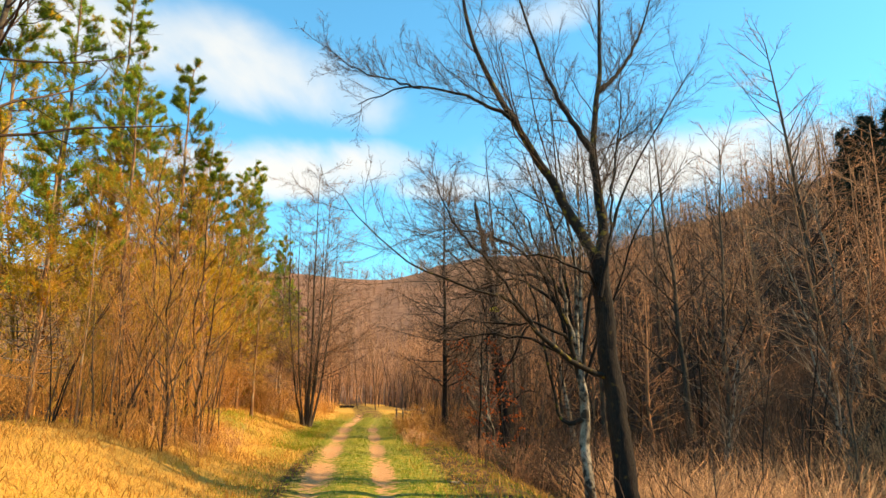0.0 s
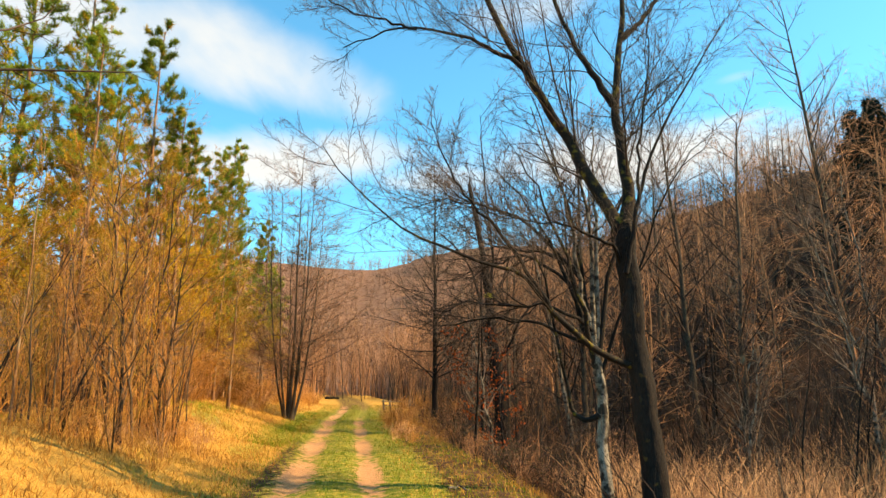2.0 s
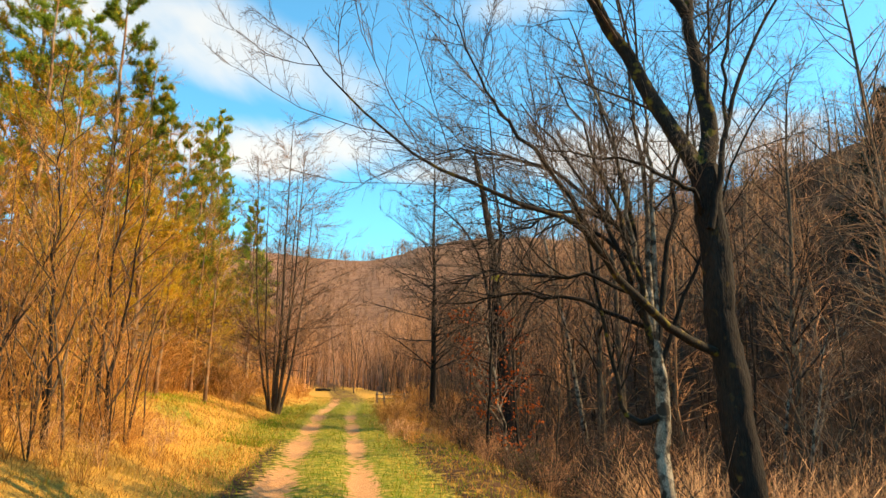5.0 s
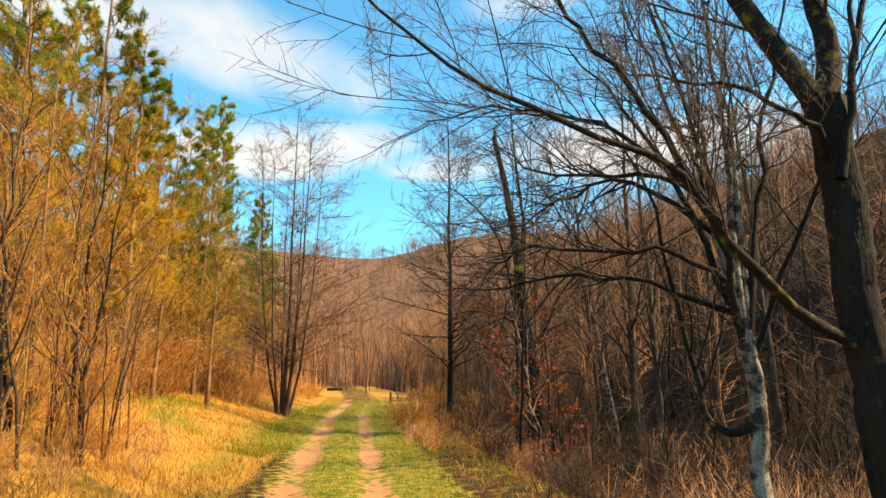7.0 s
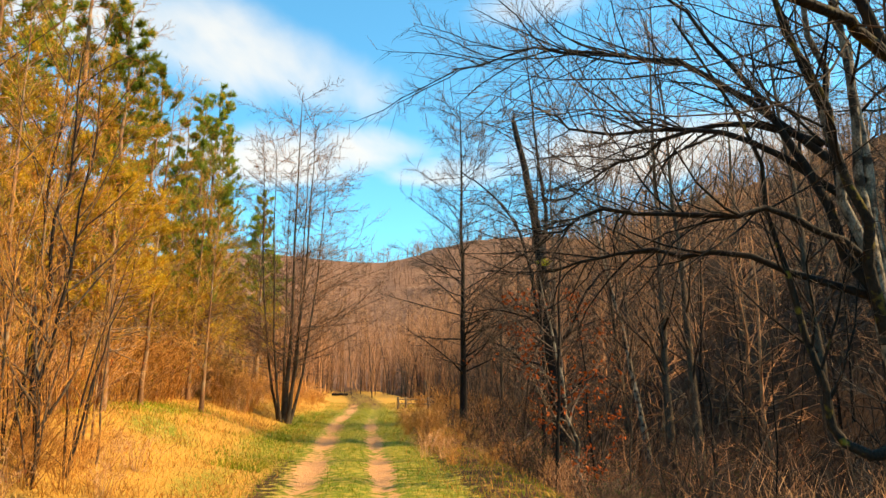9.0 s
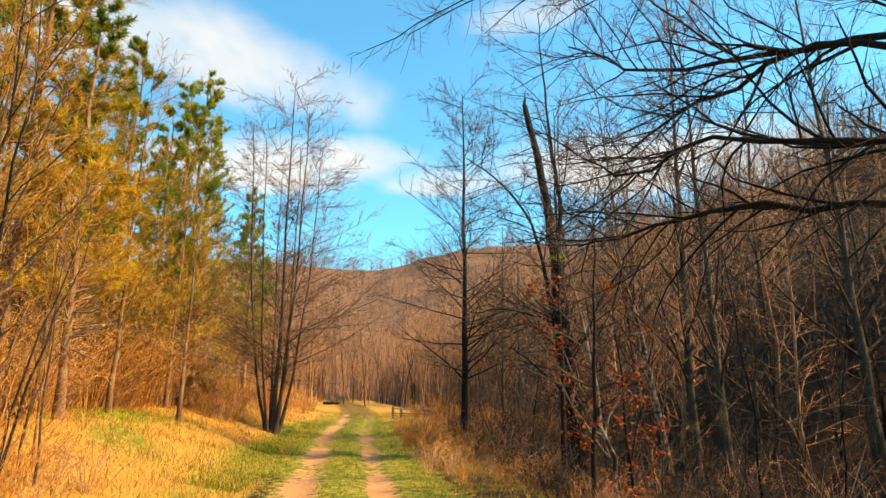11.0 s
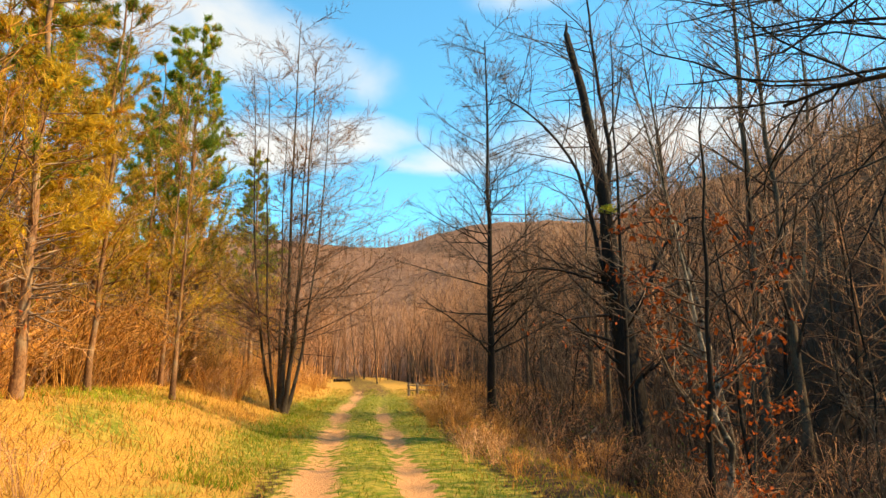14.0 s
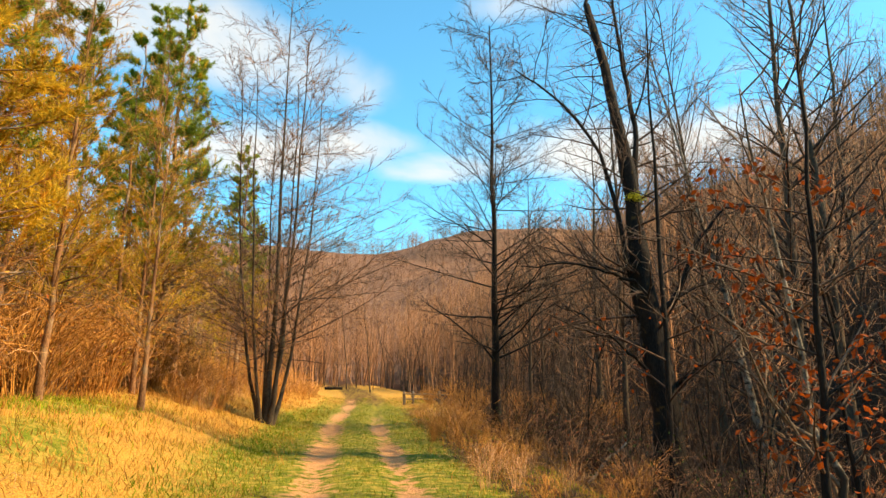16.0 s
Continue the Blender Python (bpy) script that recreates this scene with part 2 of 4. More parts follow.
def bark_tube(soup, line, rad, sides=22, depth=0.10):
    """A thick trunk with furrowed bark: rings and sides fine enough to carry ridges."""
    k = len(line)
    u = np.linspace(0, k - 1, (k - 1) * 6 + 1)
    P = np.stack([np.interp(u, np.arange(k), line[:, c]) for c in range(3)], 1)
    for _ in range(3):
        P[1:-1] = (P[:-2] + 2 * P[1:-1] + P[2:]) / 4
    R = np.interp(u, np.arange(k), rad)
    T = unit(np.gradient(P, axis=0))
    A = unit(np.cross(T, np.array([0.0, 1.0, 0.12])))
    B = np.cross(T, A)
    th = np.arange(sides) * 2 * np.pi / sides
    ridge = np.zeros((len(P), sides))
    for f, g, w in ((5, 1.3, 0.5), (8, 2.9, 0.4), (11, 5.1, 0.35), (3, 0.7, 0.5)):
        ridge += w * np.sin(f * th[None] + g * u[:, None] * 0.55 + rng.uniform(0, 6.28) + 0.8 * np.sin(u[:, None] * 0.9 + f))
    ridge += rng.normal(0, 0.45, ridge.shape)
    RR = R[:, None] * (1 + depth * 0.55 * ridge)
    V = P[:, None] + RR[..., None] * (np.cos(th)[None, :, None] * A[:, None] + np.sin(th)[None, :, None] * B[:, None])
    i, j = np.meshgrid(np.arange(len(P) - 1), np.arange(sides), indexing="ij")
    a, b = i * sides + j, i * sides + (j + 1) % sides
    soup.add(V, np.stack([np.stack([a, b, b + sides], -1), np.stack([a, b + sides, a + sides], -1)], -2))


def curve_line(points, k):
    """A smooth line of k + 1 points through a few given ones."""
    p = np.asarray(points, float)
    q = np.concatenate([[2 * p[0] - p[1]], p, [2 * p[-1] - p[-2]]])
    out = []
    for u in np.linspace(0, len(p) - 1, k + 1):
        i = min(int(u), len(p) - 2)
        f = u - i
        a, b, c, d = q[i], q[i + 1], q[i + 2], q[i + 3]
        out.append(0.5 * (2 * b + (c - a) * f + (2 * a - 5 * b + 4 * c - d) * f * f + (3 * b - a - 3 * c + d) * f ** 3))
    return np.array(out)


def wobble(line, amount):
    """Small irregular bends; the foot stays."""
    w = rng.normal(0, amount, line.shape)
    w[0] = 0
    return line + w


def sprout(P, R, count, angle, ratio, k, up=0.15, lo=0.2, hi=1.0, wob=0.08, thin=0.55, least=0.003, taper=0.5, length=None, lean=(0, 0, 0)):
    """Side shoots on the lines P: count on each; angle in degrees off the stem; their length is ratio of the stem's, shorter towards its tip."""
    n, kk, _ = P.shape
    L = np.linalg.norm(np.diff(P, axis=1), axis=-1).sum(1)
    par = np.repeat(np.arange(n), count)
    m = len(par)
    u = lo + (hi - lo) * (np.tile(np.arange(count), n) + rng.random(m)) / count
    x = np.clip(u * (kk - 1), 0, kk - 1.001)
    i = x.astype(int)
    f = (x - i)[:, None]
    start = P[par, i] * (1 - f) + P[par, i + 1] * f
    T = unit(P[par, i + 1] - P[par, i])
    rad = R[par, i] * (1 - f[:, 0]) + R[par, i + 1] * f[:, 0]
    side = unit(np.cross(T, rng.normal(size=(m, 3))))
    an = np.radians(angle * rng.uniform(0.7, 1.3, m))[:, None]
    D = unit(T * np.cos(an) + side * np.sin(an) + np.array([0, 0, up]) + np.array(lean))
    size = (L[par] if length is None else length) * ratio * (1 - taper * u) * rng.uniform(0.65, 1.25, m)
    step = (size / k)[:, None]
    Q = [start]
    for s in range(k):
        D = unit(D + rng.normal(0, wob, (m, 3)) + np.array([0, 0, up * 0.5]))
        Q.append(Q[-1] + D * step)
    Q = np.stack(Q, 1)
    r0 = np.maximum(np.minimum(rad * thin, rad * 0.9), least)
    r1 = np.maximum(r0 * 0.25, least * 0.5)
    RR = r0[:, None] + (r1 - r0)[:, None] * np.linspace(0, 1, k + 1)[None]
    return Q, RR


def thing(name, label, category, group="", kind="", at=(0, 0, 0)):
    ob = new(name)
    ob.location = at
    return tagged(ob, label, category, group, kind)


def part(name, soup, mat, parent, label="", kind="", smooth=True):
    ob = new(name, soup.mesh(name, mat, smooth))
    ob.parent = parent
    return tagged(ob, label, kind=kind)


def each_part(name, P, R, sides, mat, parent):
    """Every stem as a part of its own."""
    for p, r in zip(P, R):
        s = Soup()
        tubes(s, p[None], r[None], sides, True)
        part(name, s, mat, parent)


def taper(r0, r1, k, flare=0.0):
    u = np.linspace(0, 1, k + 1)
    return r0 + (r1 - r0) * u ** 0.85 + flare * r0 * np.exp(-u * 14)


def leaf_tris(soup, pos, size, up=0.0, narrow=0.5):
    """One small pointed leaf (two triangles, folded) at each place."""
    n = len(pos)
    d = unit(rng.normal(size=(n, 3)) + np.array([0, 0, up]))
    s = unit(np.cross(d, rng.normal(size=(n, 3))))
    nn = np.cross(d, s)
    L = (size * rng.uniform(0.6, 1.3, n))[:, None]
    v = np.stack([pos, pos + d * L * 0.5 + s * L * narrow * 0.5 + nn * L * 0.08, pos + d * L, pos + d * L * 0.5 - s * L * narrow * 0.5 + nn * L * 0.08], 1)
    b = np.arange(n)[:, None] * 4
    soup.add(v, np.concatenate([b + [0, 1, 2], b + [0, 2, 3]], 1))


def needles(soup, pos, axis, count, length, width):
    """A tuft of needles round each shoot end."""
    n = len(pos)
    base = np.repeat(pos, count, 0)
    d = unit(np.repeat(unit(axis), count, 0) * 0.75 + rng.normal(0, 0.62, (n * count, 3)))
    s = unit(np.cross(d, rng.normal(size=(n * count, 3)))) * width
    L = length * rng.uniform(0.6, 1.25, (n * count, 1))
    v = np.stack([base - s, base + s, base + d * L], 1)
    soup.add(v, np.arange(n * count * 3).reshape(-1, 3))


# ---- ground ----
def smooth(a, b, x):
    t = np.clip((x - a) / (b - a), 0, 1)
    return t * t * (3 - 2 * t)


def road_x(y):
    return -1.27 - 0.103 * np.minimum(y, 40) - 0.05 * np.maximum(y - 40, 0) - 0.0022 * np.maximum(y - 46, 0) ** 2 * (y < 120) - 12.05 * (y >= 120)


def lumps(x, y):
    return (np.sin(x * 1.31 + 0.7 * np.sin(y * 0.83)) * np.sin(y * 1.07 + 1.3) * 0.5 + np.sin(x * 0.47 + 2.1) * np.sin(y * 0.39 + 0.4 + 0.6 * np.sin(x * 0.5)) + 0.35 * np.sin(x * 2.9 + y * 1.7) * np.sin(y * 3.3 - x * 0.8))


def height(x, y):
    x, y = np.asarray(x, float), np.asarray(y, float)
    u = x - road_x(y)
    z = 0.014 * np.maximum(np.minimum(y, 130) - 45, 0)
    off = smooth(1.2, 3.5, np.abs(u))
    rut = np.exp(-((np.abs(u) - 0.75) / 0.22) ** 2) * 0.07 * (1 - smooth(60, 80, y))
    z = z - rut + 0.03 * np.exp(-(u / 0.35) ** 2) + lumps(x, y) * (0.012 + 0.09 * off)
    bank = 1.15 * smooth(1.7, 6.2, -u) + 0.05 * np.maximum(-u - 6, 0)
    z = z + bank * (1 - 0.75 * smooth(42, 70, y))
    deep = 1.5 - 1.15 * smooth(20, 40, y)
    z = z - deep * smooth(3.0, 7.0, u)
    hill = 0.75 * np.maximum(u - 12.5, 0)
    cap = 58 + 0.03 * np.clip(y, 0, 300)
    slope = cap * (1 - np.exp(-hill / cap))
    z = z + 2.2 * smooth(14, 30, u) * np.sin(y * 0.11 + 0.8) + 1.0 * smooth(14, 24, u) * np.sin(y * 0.31 + x * 0.2)
    far = smooth(95, 300, y + 0.25 * np.abs(x + 20))
    rise = far * (52 + 4 * np.sin(x * 0.021 + 1.0) + 2.5 * np.sin(x * 0.06))
    both = np.maximum(slope, rise) + 3.0 * np.exp(-np.abs(slope - rise) / 6.0) * smooth(0, 6, np.minimum(slope, rise))
    return z + both


def axis_points(stops):
    out = []
    for a, b, d in stops:
        out += list(np.arange(a, b, d))
    return np.array(out + [stops[-1][1]], float)


GX = axis_points([(-3000, -400, 650), (-400, -60, 17), (-60, -14, 2), (-14, 9, 0.22), (9, 40, 1.0), (40, 200, 8), (200, 400, 20), (400, 3000, 650)])
GY = axis_points([(-3000, -200, 700), (-200, -20, 15), (-20, 4, 1.5), (4, 45, 0.25), (45, 90, 1.0), (90, 320, 6), (320, 500, 20), (500, 3000, 625)])
gx, gy = np.meshgrid(GX, GY)
gz = height(gx, gy)
ground_soup = Soup()
nx, ny = len(GX), len(GY)
gi, gj = np.meshgrid(np.arange(nx - 1), np.arange(ny - 1))
ga = gj * nx + gi
ground_soup.add(np.stack([gx, gy, gz], -1), np.stack([np.stack([ga, ga + 1, ga + nx + 1], -1), np.stack([ga, ga + nx + 1, ga + nx], -1)], -2))


def ground_material():
    m = bpy.data.materials.new("forest_ground")
    m.use_nodes = True
    n, l = m.node_tree.nodes, m.node_tree.links
    b = n["Principled BSDF"]
    b.inputs["Roughness"].default_value = 0.95
    b.inputs["Specular IOR Level"].default_value = 0.15
    co = n.new("ShaderNodeTexCoord")

    def tex(scale, detail=6):
        t = n.new("ShaderNodeTexNoise")
        t.inputs["Scale"].default_value, t.inputs["Detail"].default_value = scale, detail
        l.new(co.outputs["Object"], t.inputs["Vector"])
        return t.outputs["Fac"]

    def ramp(v, a, b_):
        r = n.new("ShaderNodeMapRange")
        r.inputs["From Min"].default_value, r.inputs["From Max"].default_value = a, b_
        l.new(v, r.inputs["Value"])
        return r.outputs[0]

    def mix(f, a, b_):
        k = n.new("ShaderNodeMix")
        k.data_type = "RGBA"
        for s, v in (("Factor", f), ("A", a), ("B", b_)):
            if isinstance(v, tuple):
                k.inputs[s].default_value = (*v, 1)
            else:
                l.new(v, k.inputs[s])
        return k.outputs["Result"]

    def mul(a, b_):
        k = n.new("ShaderNodeMath")
        k.operation, k.use_clamp = "MULTIPLY_ADD", True
        l.new(a, k.inputs[0])
        k.inputs[1].default_value = 1.0
        l.new(b_, k.inputs[2])
        return k.outputs[0]

    def attr(name):
        a = n.new("ShaderNodeAttribute")
        a.attribute_name = name
        return a.outputs["Fac"]

    def bias(v, k, o):
        q = n.new("ShaderNodeMath")
        q.operation = "MULTIPLY_ADD"
        q.inputs[1].default_value, q.inputs[2].default_value = k, o
        l.new(v, q.inputs[0])
        return q.outputs[0]

    fine, mid, big = tex(38, 8), tex(5), tex(0.6)
    litter = mix(ramp(fine, 0.35, 0.7), (0.012, 0.006, 0.003), (0.10, 0.046, 0.020))
    litter = mix(ramp(big, 0.4, 0.7), litter, (0.085, 0.041, 0.019))
    # litter turns paler with distance: brightness of the far slope painted in
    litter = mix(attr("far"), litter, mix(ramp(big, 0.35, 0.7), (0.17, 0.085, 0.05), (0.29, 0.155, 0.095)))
    straw = mix(ramp(fine, 0.3, 0.7), (0.27, 0.125, 0.022), (0.66, 0.37, 0.075))
    green = mix(ramp(fine, 0.3, 0.7), (0.04, 0.085, 0.006), (0.24, 0.25, 0.022))
    green = mix(ramp(mid, 0.42, 0.66), green, (0.42, 0.29, 0.055))
    soil = mix(ramp(fine, 0.3, 0.75), (0.36, 0.155, 0.062), (0.74, 0.40, 0.18))
    base = mix(ramp(mul(attr("straw"), bias(mid, 0.9, -0.45)), 0.35, 0.65), litter, straw)
    base = mix(ramp(mul(attr("green"), bias(mid, 1.2, -0.6)), 0.4, 0.6), base, green)
    base = mix(ramp(mul(attr("rut"), bias(mid, 1.8, -0.95)), 0.35, 0.62), base, soil)
    l.new(base, b.inputs["Base Color"])
    bp = n.new("ShaderNodeBump")
    bp.inputs["Strength"].default_value, bp.inputs["Distance"].default_value = 0.8, 0.06
    l.new(fine, bp.inputs["Height"])
    l.new(bp.outputs[0], b.inputs["Normal"])
    return m


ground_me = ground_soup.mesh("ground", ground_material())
gu = gx - road_x(gy)
near = 1 - smooth(85, 110, gy)
MASKS = {
    # where the painted lightening of the far litter sets in
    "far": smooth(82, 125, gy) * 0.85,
    "rut": (np.exp(-((np.abs(gu) - 0.78) / np.where(gu < 0, 0.42, 0.33)) ** 2) * (0.85 + 0.25 * np.sin(gy * 0.9))) * (1 - smooth(np.where(gu < 0, 52, 38), np.where(gu < 0, 66, 48), gy)),
    "green": np.clip(1.0 - smooth(0.9, 2.6, np.abs(gu - 0.5)) + 1.0 * np.exp(-((gu + 2.2) / 1.0) ** 2) * smooth(20, 28, gy) + 0.95 * np.exp(-((gu + 6.0) / 1.6) ** 2 - ((gy - 28) / 3.2) ** 2) + 0.85 * np.exp(-((gu + 4.4) / 1.1) ** 2 - ((gy - 23.5) / 1.6) ** 2) + 0.7 * np.exp(-((gu + 2.6) / 0.8) ** 2 - ((gy - 20) / 2.5) ** 2), 0, 1) * (1 - 0.55 * smooth(44, 58, gy)) * near * 0.9,
    "straw": smooth(1.0, 2.2, -gu) * (1 - smooth(7.0, 9.5, -gu)) * near + (smooth(0.8, 2.0, gu) * (1 - smooth(3.6, 5.5, gu))) * near * 0.35 + 0.42 * smooth(42, 52, gy) * (1 - smooth(6, 12, np.abs(gu + 2))) * near,
}
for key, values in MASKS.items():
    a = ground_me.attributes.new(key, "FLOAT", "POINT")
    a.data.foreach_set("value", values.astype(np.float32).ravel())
ground = tagged(new("ground", ground_me), "valley floor of dry grass and leaf litter with a rutted dirt track", "ground", kind="structure")


def at_ground(x, y):
    return float(height(x, y))


# ---- trees ----
def bare_crown(tree, P, R, mats, levels, twig_sides=3, split=True):
    """Branches and twigs on the given stems; levels are keyword sets for sprout."""
    for i, kw in enumerate(levels):
        P, R = sprout(P, R, **kw)
        if i == 0 and split:
            each_part("branch", P, R, 5, mats[i], tree)
            continue
        s = Soup()
        tubes(s, P, R, 4 if i == 0 else twig_sides, True)
        part("twig_mass", s, mats[i], tree, kind="stuff")
    return P, R


def single_tree(name, label, x, y, h, r, bark, mats, levels, lean=(0, 0), bend=0.12, k=10, sides=9, group="", top=0.12, sink=0.25, category="tree", split=True):
    z = at_ground(x, y) - sink
    t = thing(name, label, category, group, at=(x, y, z))
    line = wobble(curve_line([(0, 0, 0), (lean[0] * 0.25, lean[1] * 0.25, h * 0.33), (lean[0] * 0.6, lean[1] * 0.6, h * 0.66), (lean[0], lean[1], h)], k), bend * h / 60)
    rad = taper(r, r * top, k, 0.35)
    s = Soup()
    tubes(s, line[None], rad[None], sides)
    part("trunk", s, bark, t)
    bare_crown(t, line[None], rad[None], mats, levels, split=split)
    return t


ALDER = [dict(count=84, angle=70, ratio=0.34, k=5, up=0.05, lo=0.16, wob=0.06, thin=0.3, taper=0.66, least=0.010),
         dict(count=13, angle=44, ratio=0.40, k=2, up=0.06, lo=0.15, wob=0.10, least=0.0070),
         dict(count=13, angle=42, ratio=0.5, k=1, up=0.08, lo=0.1, wob=0.12, least=0.0052)]

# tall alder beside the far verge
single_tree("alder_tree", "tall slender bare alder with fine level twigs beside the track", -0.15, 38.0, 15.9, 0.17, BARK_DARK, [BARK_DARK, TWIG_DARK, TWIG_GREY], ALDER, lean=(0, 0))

# many-stemmed alder clump
CLUMP = (-7.95, 36.3)
clump = thing("alder_clump", "bare alder of seven slender stems rising from one base", "tree", at=(*CLUMP, at_ground(*CLUMP) - 0.2))
stems = []
for tx, ty, th, tr in [(0.2, 0.2, 15.2, 0.13), (-1.55, 0.3, 13.2, 0.075), (-0.8, -0.5, 12.4, 0.07), (0.95, -0.3, 13.6, 0.10), (1.4, 0.6, 11.8, 0.08), (0.5, 0.9, 12.5, 0.085), (-0.3, 0.7, 11.0, 0.07)]:
    line = wobble(curve_line([(tx * 0.12, ty * 0.12, 0), (tx * 0.5, ty * 0.5, th * 0.2), (tx * 0.8, ty * 0.8, th * 0.55), (tx, ty, th)], 9), 0.03)
    rad = taper(tr, 0.012, 9, 0.3)
    s = Soup()
    tubes(s, line[None], rad[None], 8)
    part("stem", s, BARK_ALDER, clump)
    stems.append((line, rad))
bare_crown(clump, np.stack([a for a, _ in stems]), np.stack([b for _, b in stems]), [TWIG_DARK, TWIG_BROWN, TWIG_GREY],
           [dict(count=32, angle=70, ratio=0.43, k=5, up=0.04, lo=0.28, wob=0.06, thin=0.26, taper=0.66, least=0.008, lean=(0.06, 0, 0)),
            dict(count=13, angle=42, ratio=0.34, k=2, up=0.06, lo=0.15, wob=0.1, least=0.0080),
            dict(count=10, angle=40, ratio=0.5, k=1, up=0.08, lo=0.1, wob=0.1, least=0.0048)])

# great forked tree by the track
MAIN = (2.86, 11.5)
MZ = at_ground(*MAIN) - 0.3
main = thing("forked_tree", "large leaning bare tree with a mossy forked trunk", "tree", at=(MAIN[0], MAIN[1], MZ))
FORK_LIMBS = {
    "trunk": ([(2.90, 11.5, MZ), (2.82, 11.5, 0.17), (2.67, 11.5, 1.81), (2.58, 11.47, 3.38), (2.50, 11.45, 4.59)], 0.225, 0.165),
    "limb_left": ([(2.54, 11.5, 4.1), (2.36, 11.55, 4.74), (1.78, 11.75, 6.1), (1.3, 11.65, 6.9), (0.83, 11.5, 7.65), (0.21, 11.3, 8.75), (-0.19, 11.24, 10.41), (-0.3, 11.17, 11.89)], 0.135, 0.02),
    "limb_right": ([(2.50, 11.45, 4.3), (2.70, 11.57, 5.21), (2.60, 11.7, 6.16), (2.62, 11.8, 7.08), (2.9, 12.0, 8.58), (3.03, 12.16, 10.38), (3.0, 12.16, 12.39)], 0.132, 0.02),
    "limb_middle": ([(2.58, 11.78, 6.94), (2.23, 11.8, 7.65), (1.84, 11.83, 8.36), (1.36, 11.7, 9.72), (0.99, 11.63, 11.06)], 0.079, 0.017),
    "limb_upper": ([(2.84, 11.95, 8.37), (3.37, 12.1, 8.91), (3.9, 12.29, 9.81), (4.38, 12.29, 11.12)], 0.066, 0.013),
    "limb_long": ([(0.9, 11.5, 7.51), (0.33, 11.37, 7.79), (-0.31, 11.24, 8.0), (-1.38, 11.37, 8.23), (-2.39, 11.5, 7.9)], 0.05, 0.01),
    "limb_tip": ([(-1.07, 11.3, 8.16), (-1.83, 11.43, 8.46), (-2.58, 11.5, 8.77), (-3.18, 11.5, 9.28)], 0.026, 0.007),
    "limb_thin": ([(2.46, 11.28, 3.7), (2.62, 11.25, 4.4), (2.86, 11.3, 5.3), (3.3, 11.4, 6.3), (3.9, 11.43, 7.3), (4.7, 11.5, 8.6)], 0.05, 0.008),
    "limb_thin_up": ([(2.75, 11.28, 4.9), (2.85, 11.3, 6.0), (3.1, 11.35, 7.4), (3.2, 11.4, 8.8)], 0.03, 0.007),
    "limb_low": ([(2.58, 11.5, 2.15), (1.94, 11.2, 2.37), (1.32, 10.9, 2.79), (1.03, 10.75, 3.13), (0.78, 10.6, 3.38), (0.44, 10.45, 3.62), (0.1, 10.3, 3.66), (-0.74, 10.1, 3.94), (-1.2, 10.0, 4.11), (-2.0, 9.95, 4.8), (-2.49, 9.9, 5.39)], 0.062, 0.006),
    "limb_split": ([(1.03, 10.75, 3.13), (0.38, 10.5, 4.05), (-0.2, 10.3, 4.65), (-0.55, 10.2, 5.12), (-0.8, 10.2, 5.9)], 0.036, 0.007),
    "limb_side": ([(2.45, 11.4, 3.9), (2.2, 11.2, 4.15), (1.7, 11.0, 4.35), (1.0, 10.9, 4.5), (0.2, 10.9, 4.6)], 0.04, 0.008),
}
grown = []
for key, (pts, r0, r1) in FORK_LIMBS.items():
    line = wobble(curve_line(np.array(pts) - (*MAIN, MZ), 16), 0.02)
    rad = taper(r0, r1, 16, 0.35 if key == "trunk" else 0.0)
    s = Soup()
    if r0 > 0.1:
        bark_tube(s, line, rad, depth=0.12 if key == "trunk" else 0.08)
    else:
        tubes(s, line[None], rad[None], 9)
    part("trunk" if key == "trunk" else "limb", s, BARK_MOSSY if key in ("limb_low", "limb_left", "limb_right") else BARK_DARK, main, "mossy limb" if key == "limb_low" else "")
    if key != "trunk":
        grown.append((line, rad))
bare_crown(main, np.stack([a for a, _ in grown]), np.stack([b for _, b in grown]), [TWIG_DARK, TWIG_DARK, TWIG_GREY],
           [dict(count=20, angle=46, ratio=0.42, k=6, up=0.16, lo=0.2, wob=0.12, thin=0.2, least=0.0055, taper=0.45),
            dict(count=11, angle=44, ratio=0.46, k=3, up=0.1, lo=0.12, wob=0.12, least=0.0032),
            dict(count=9, angle=42, ratio=0.48, k=2, up=0.10, lo=0.08, wob=0.14, least=0.0022)])

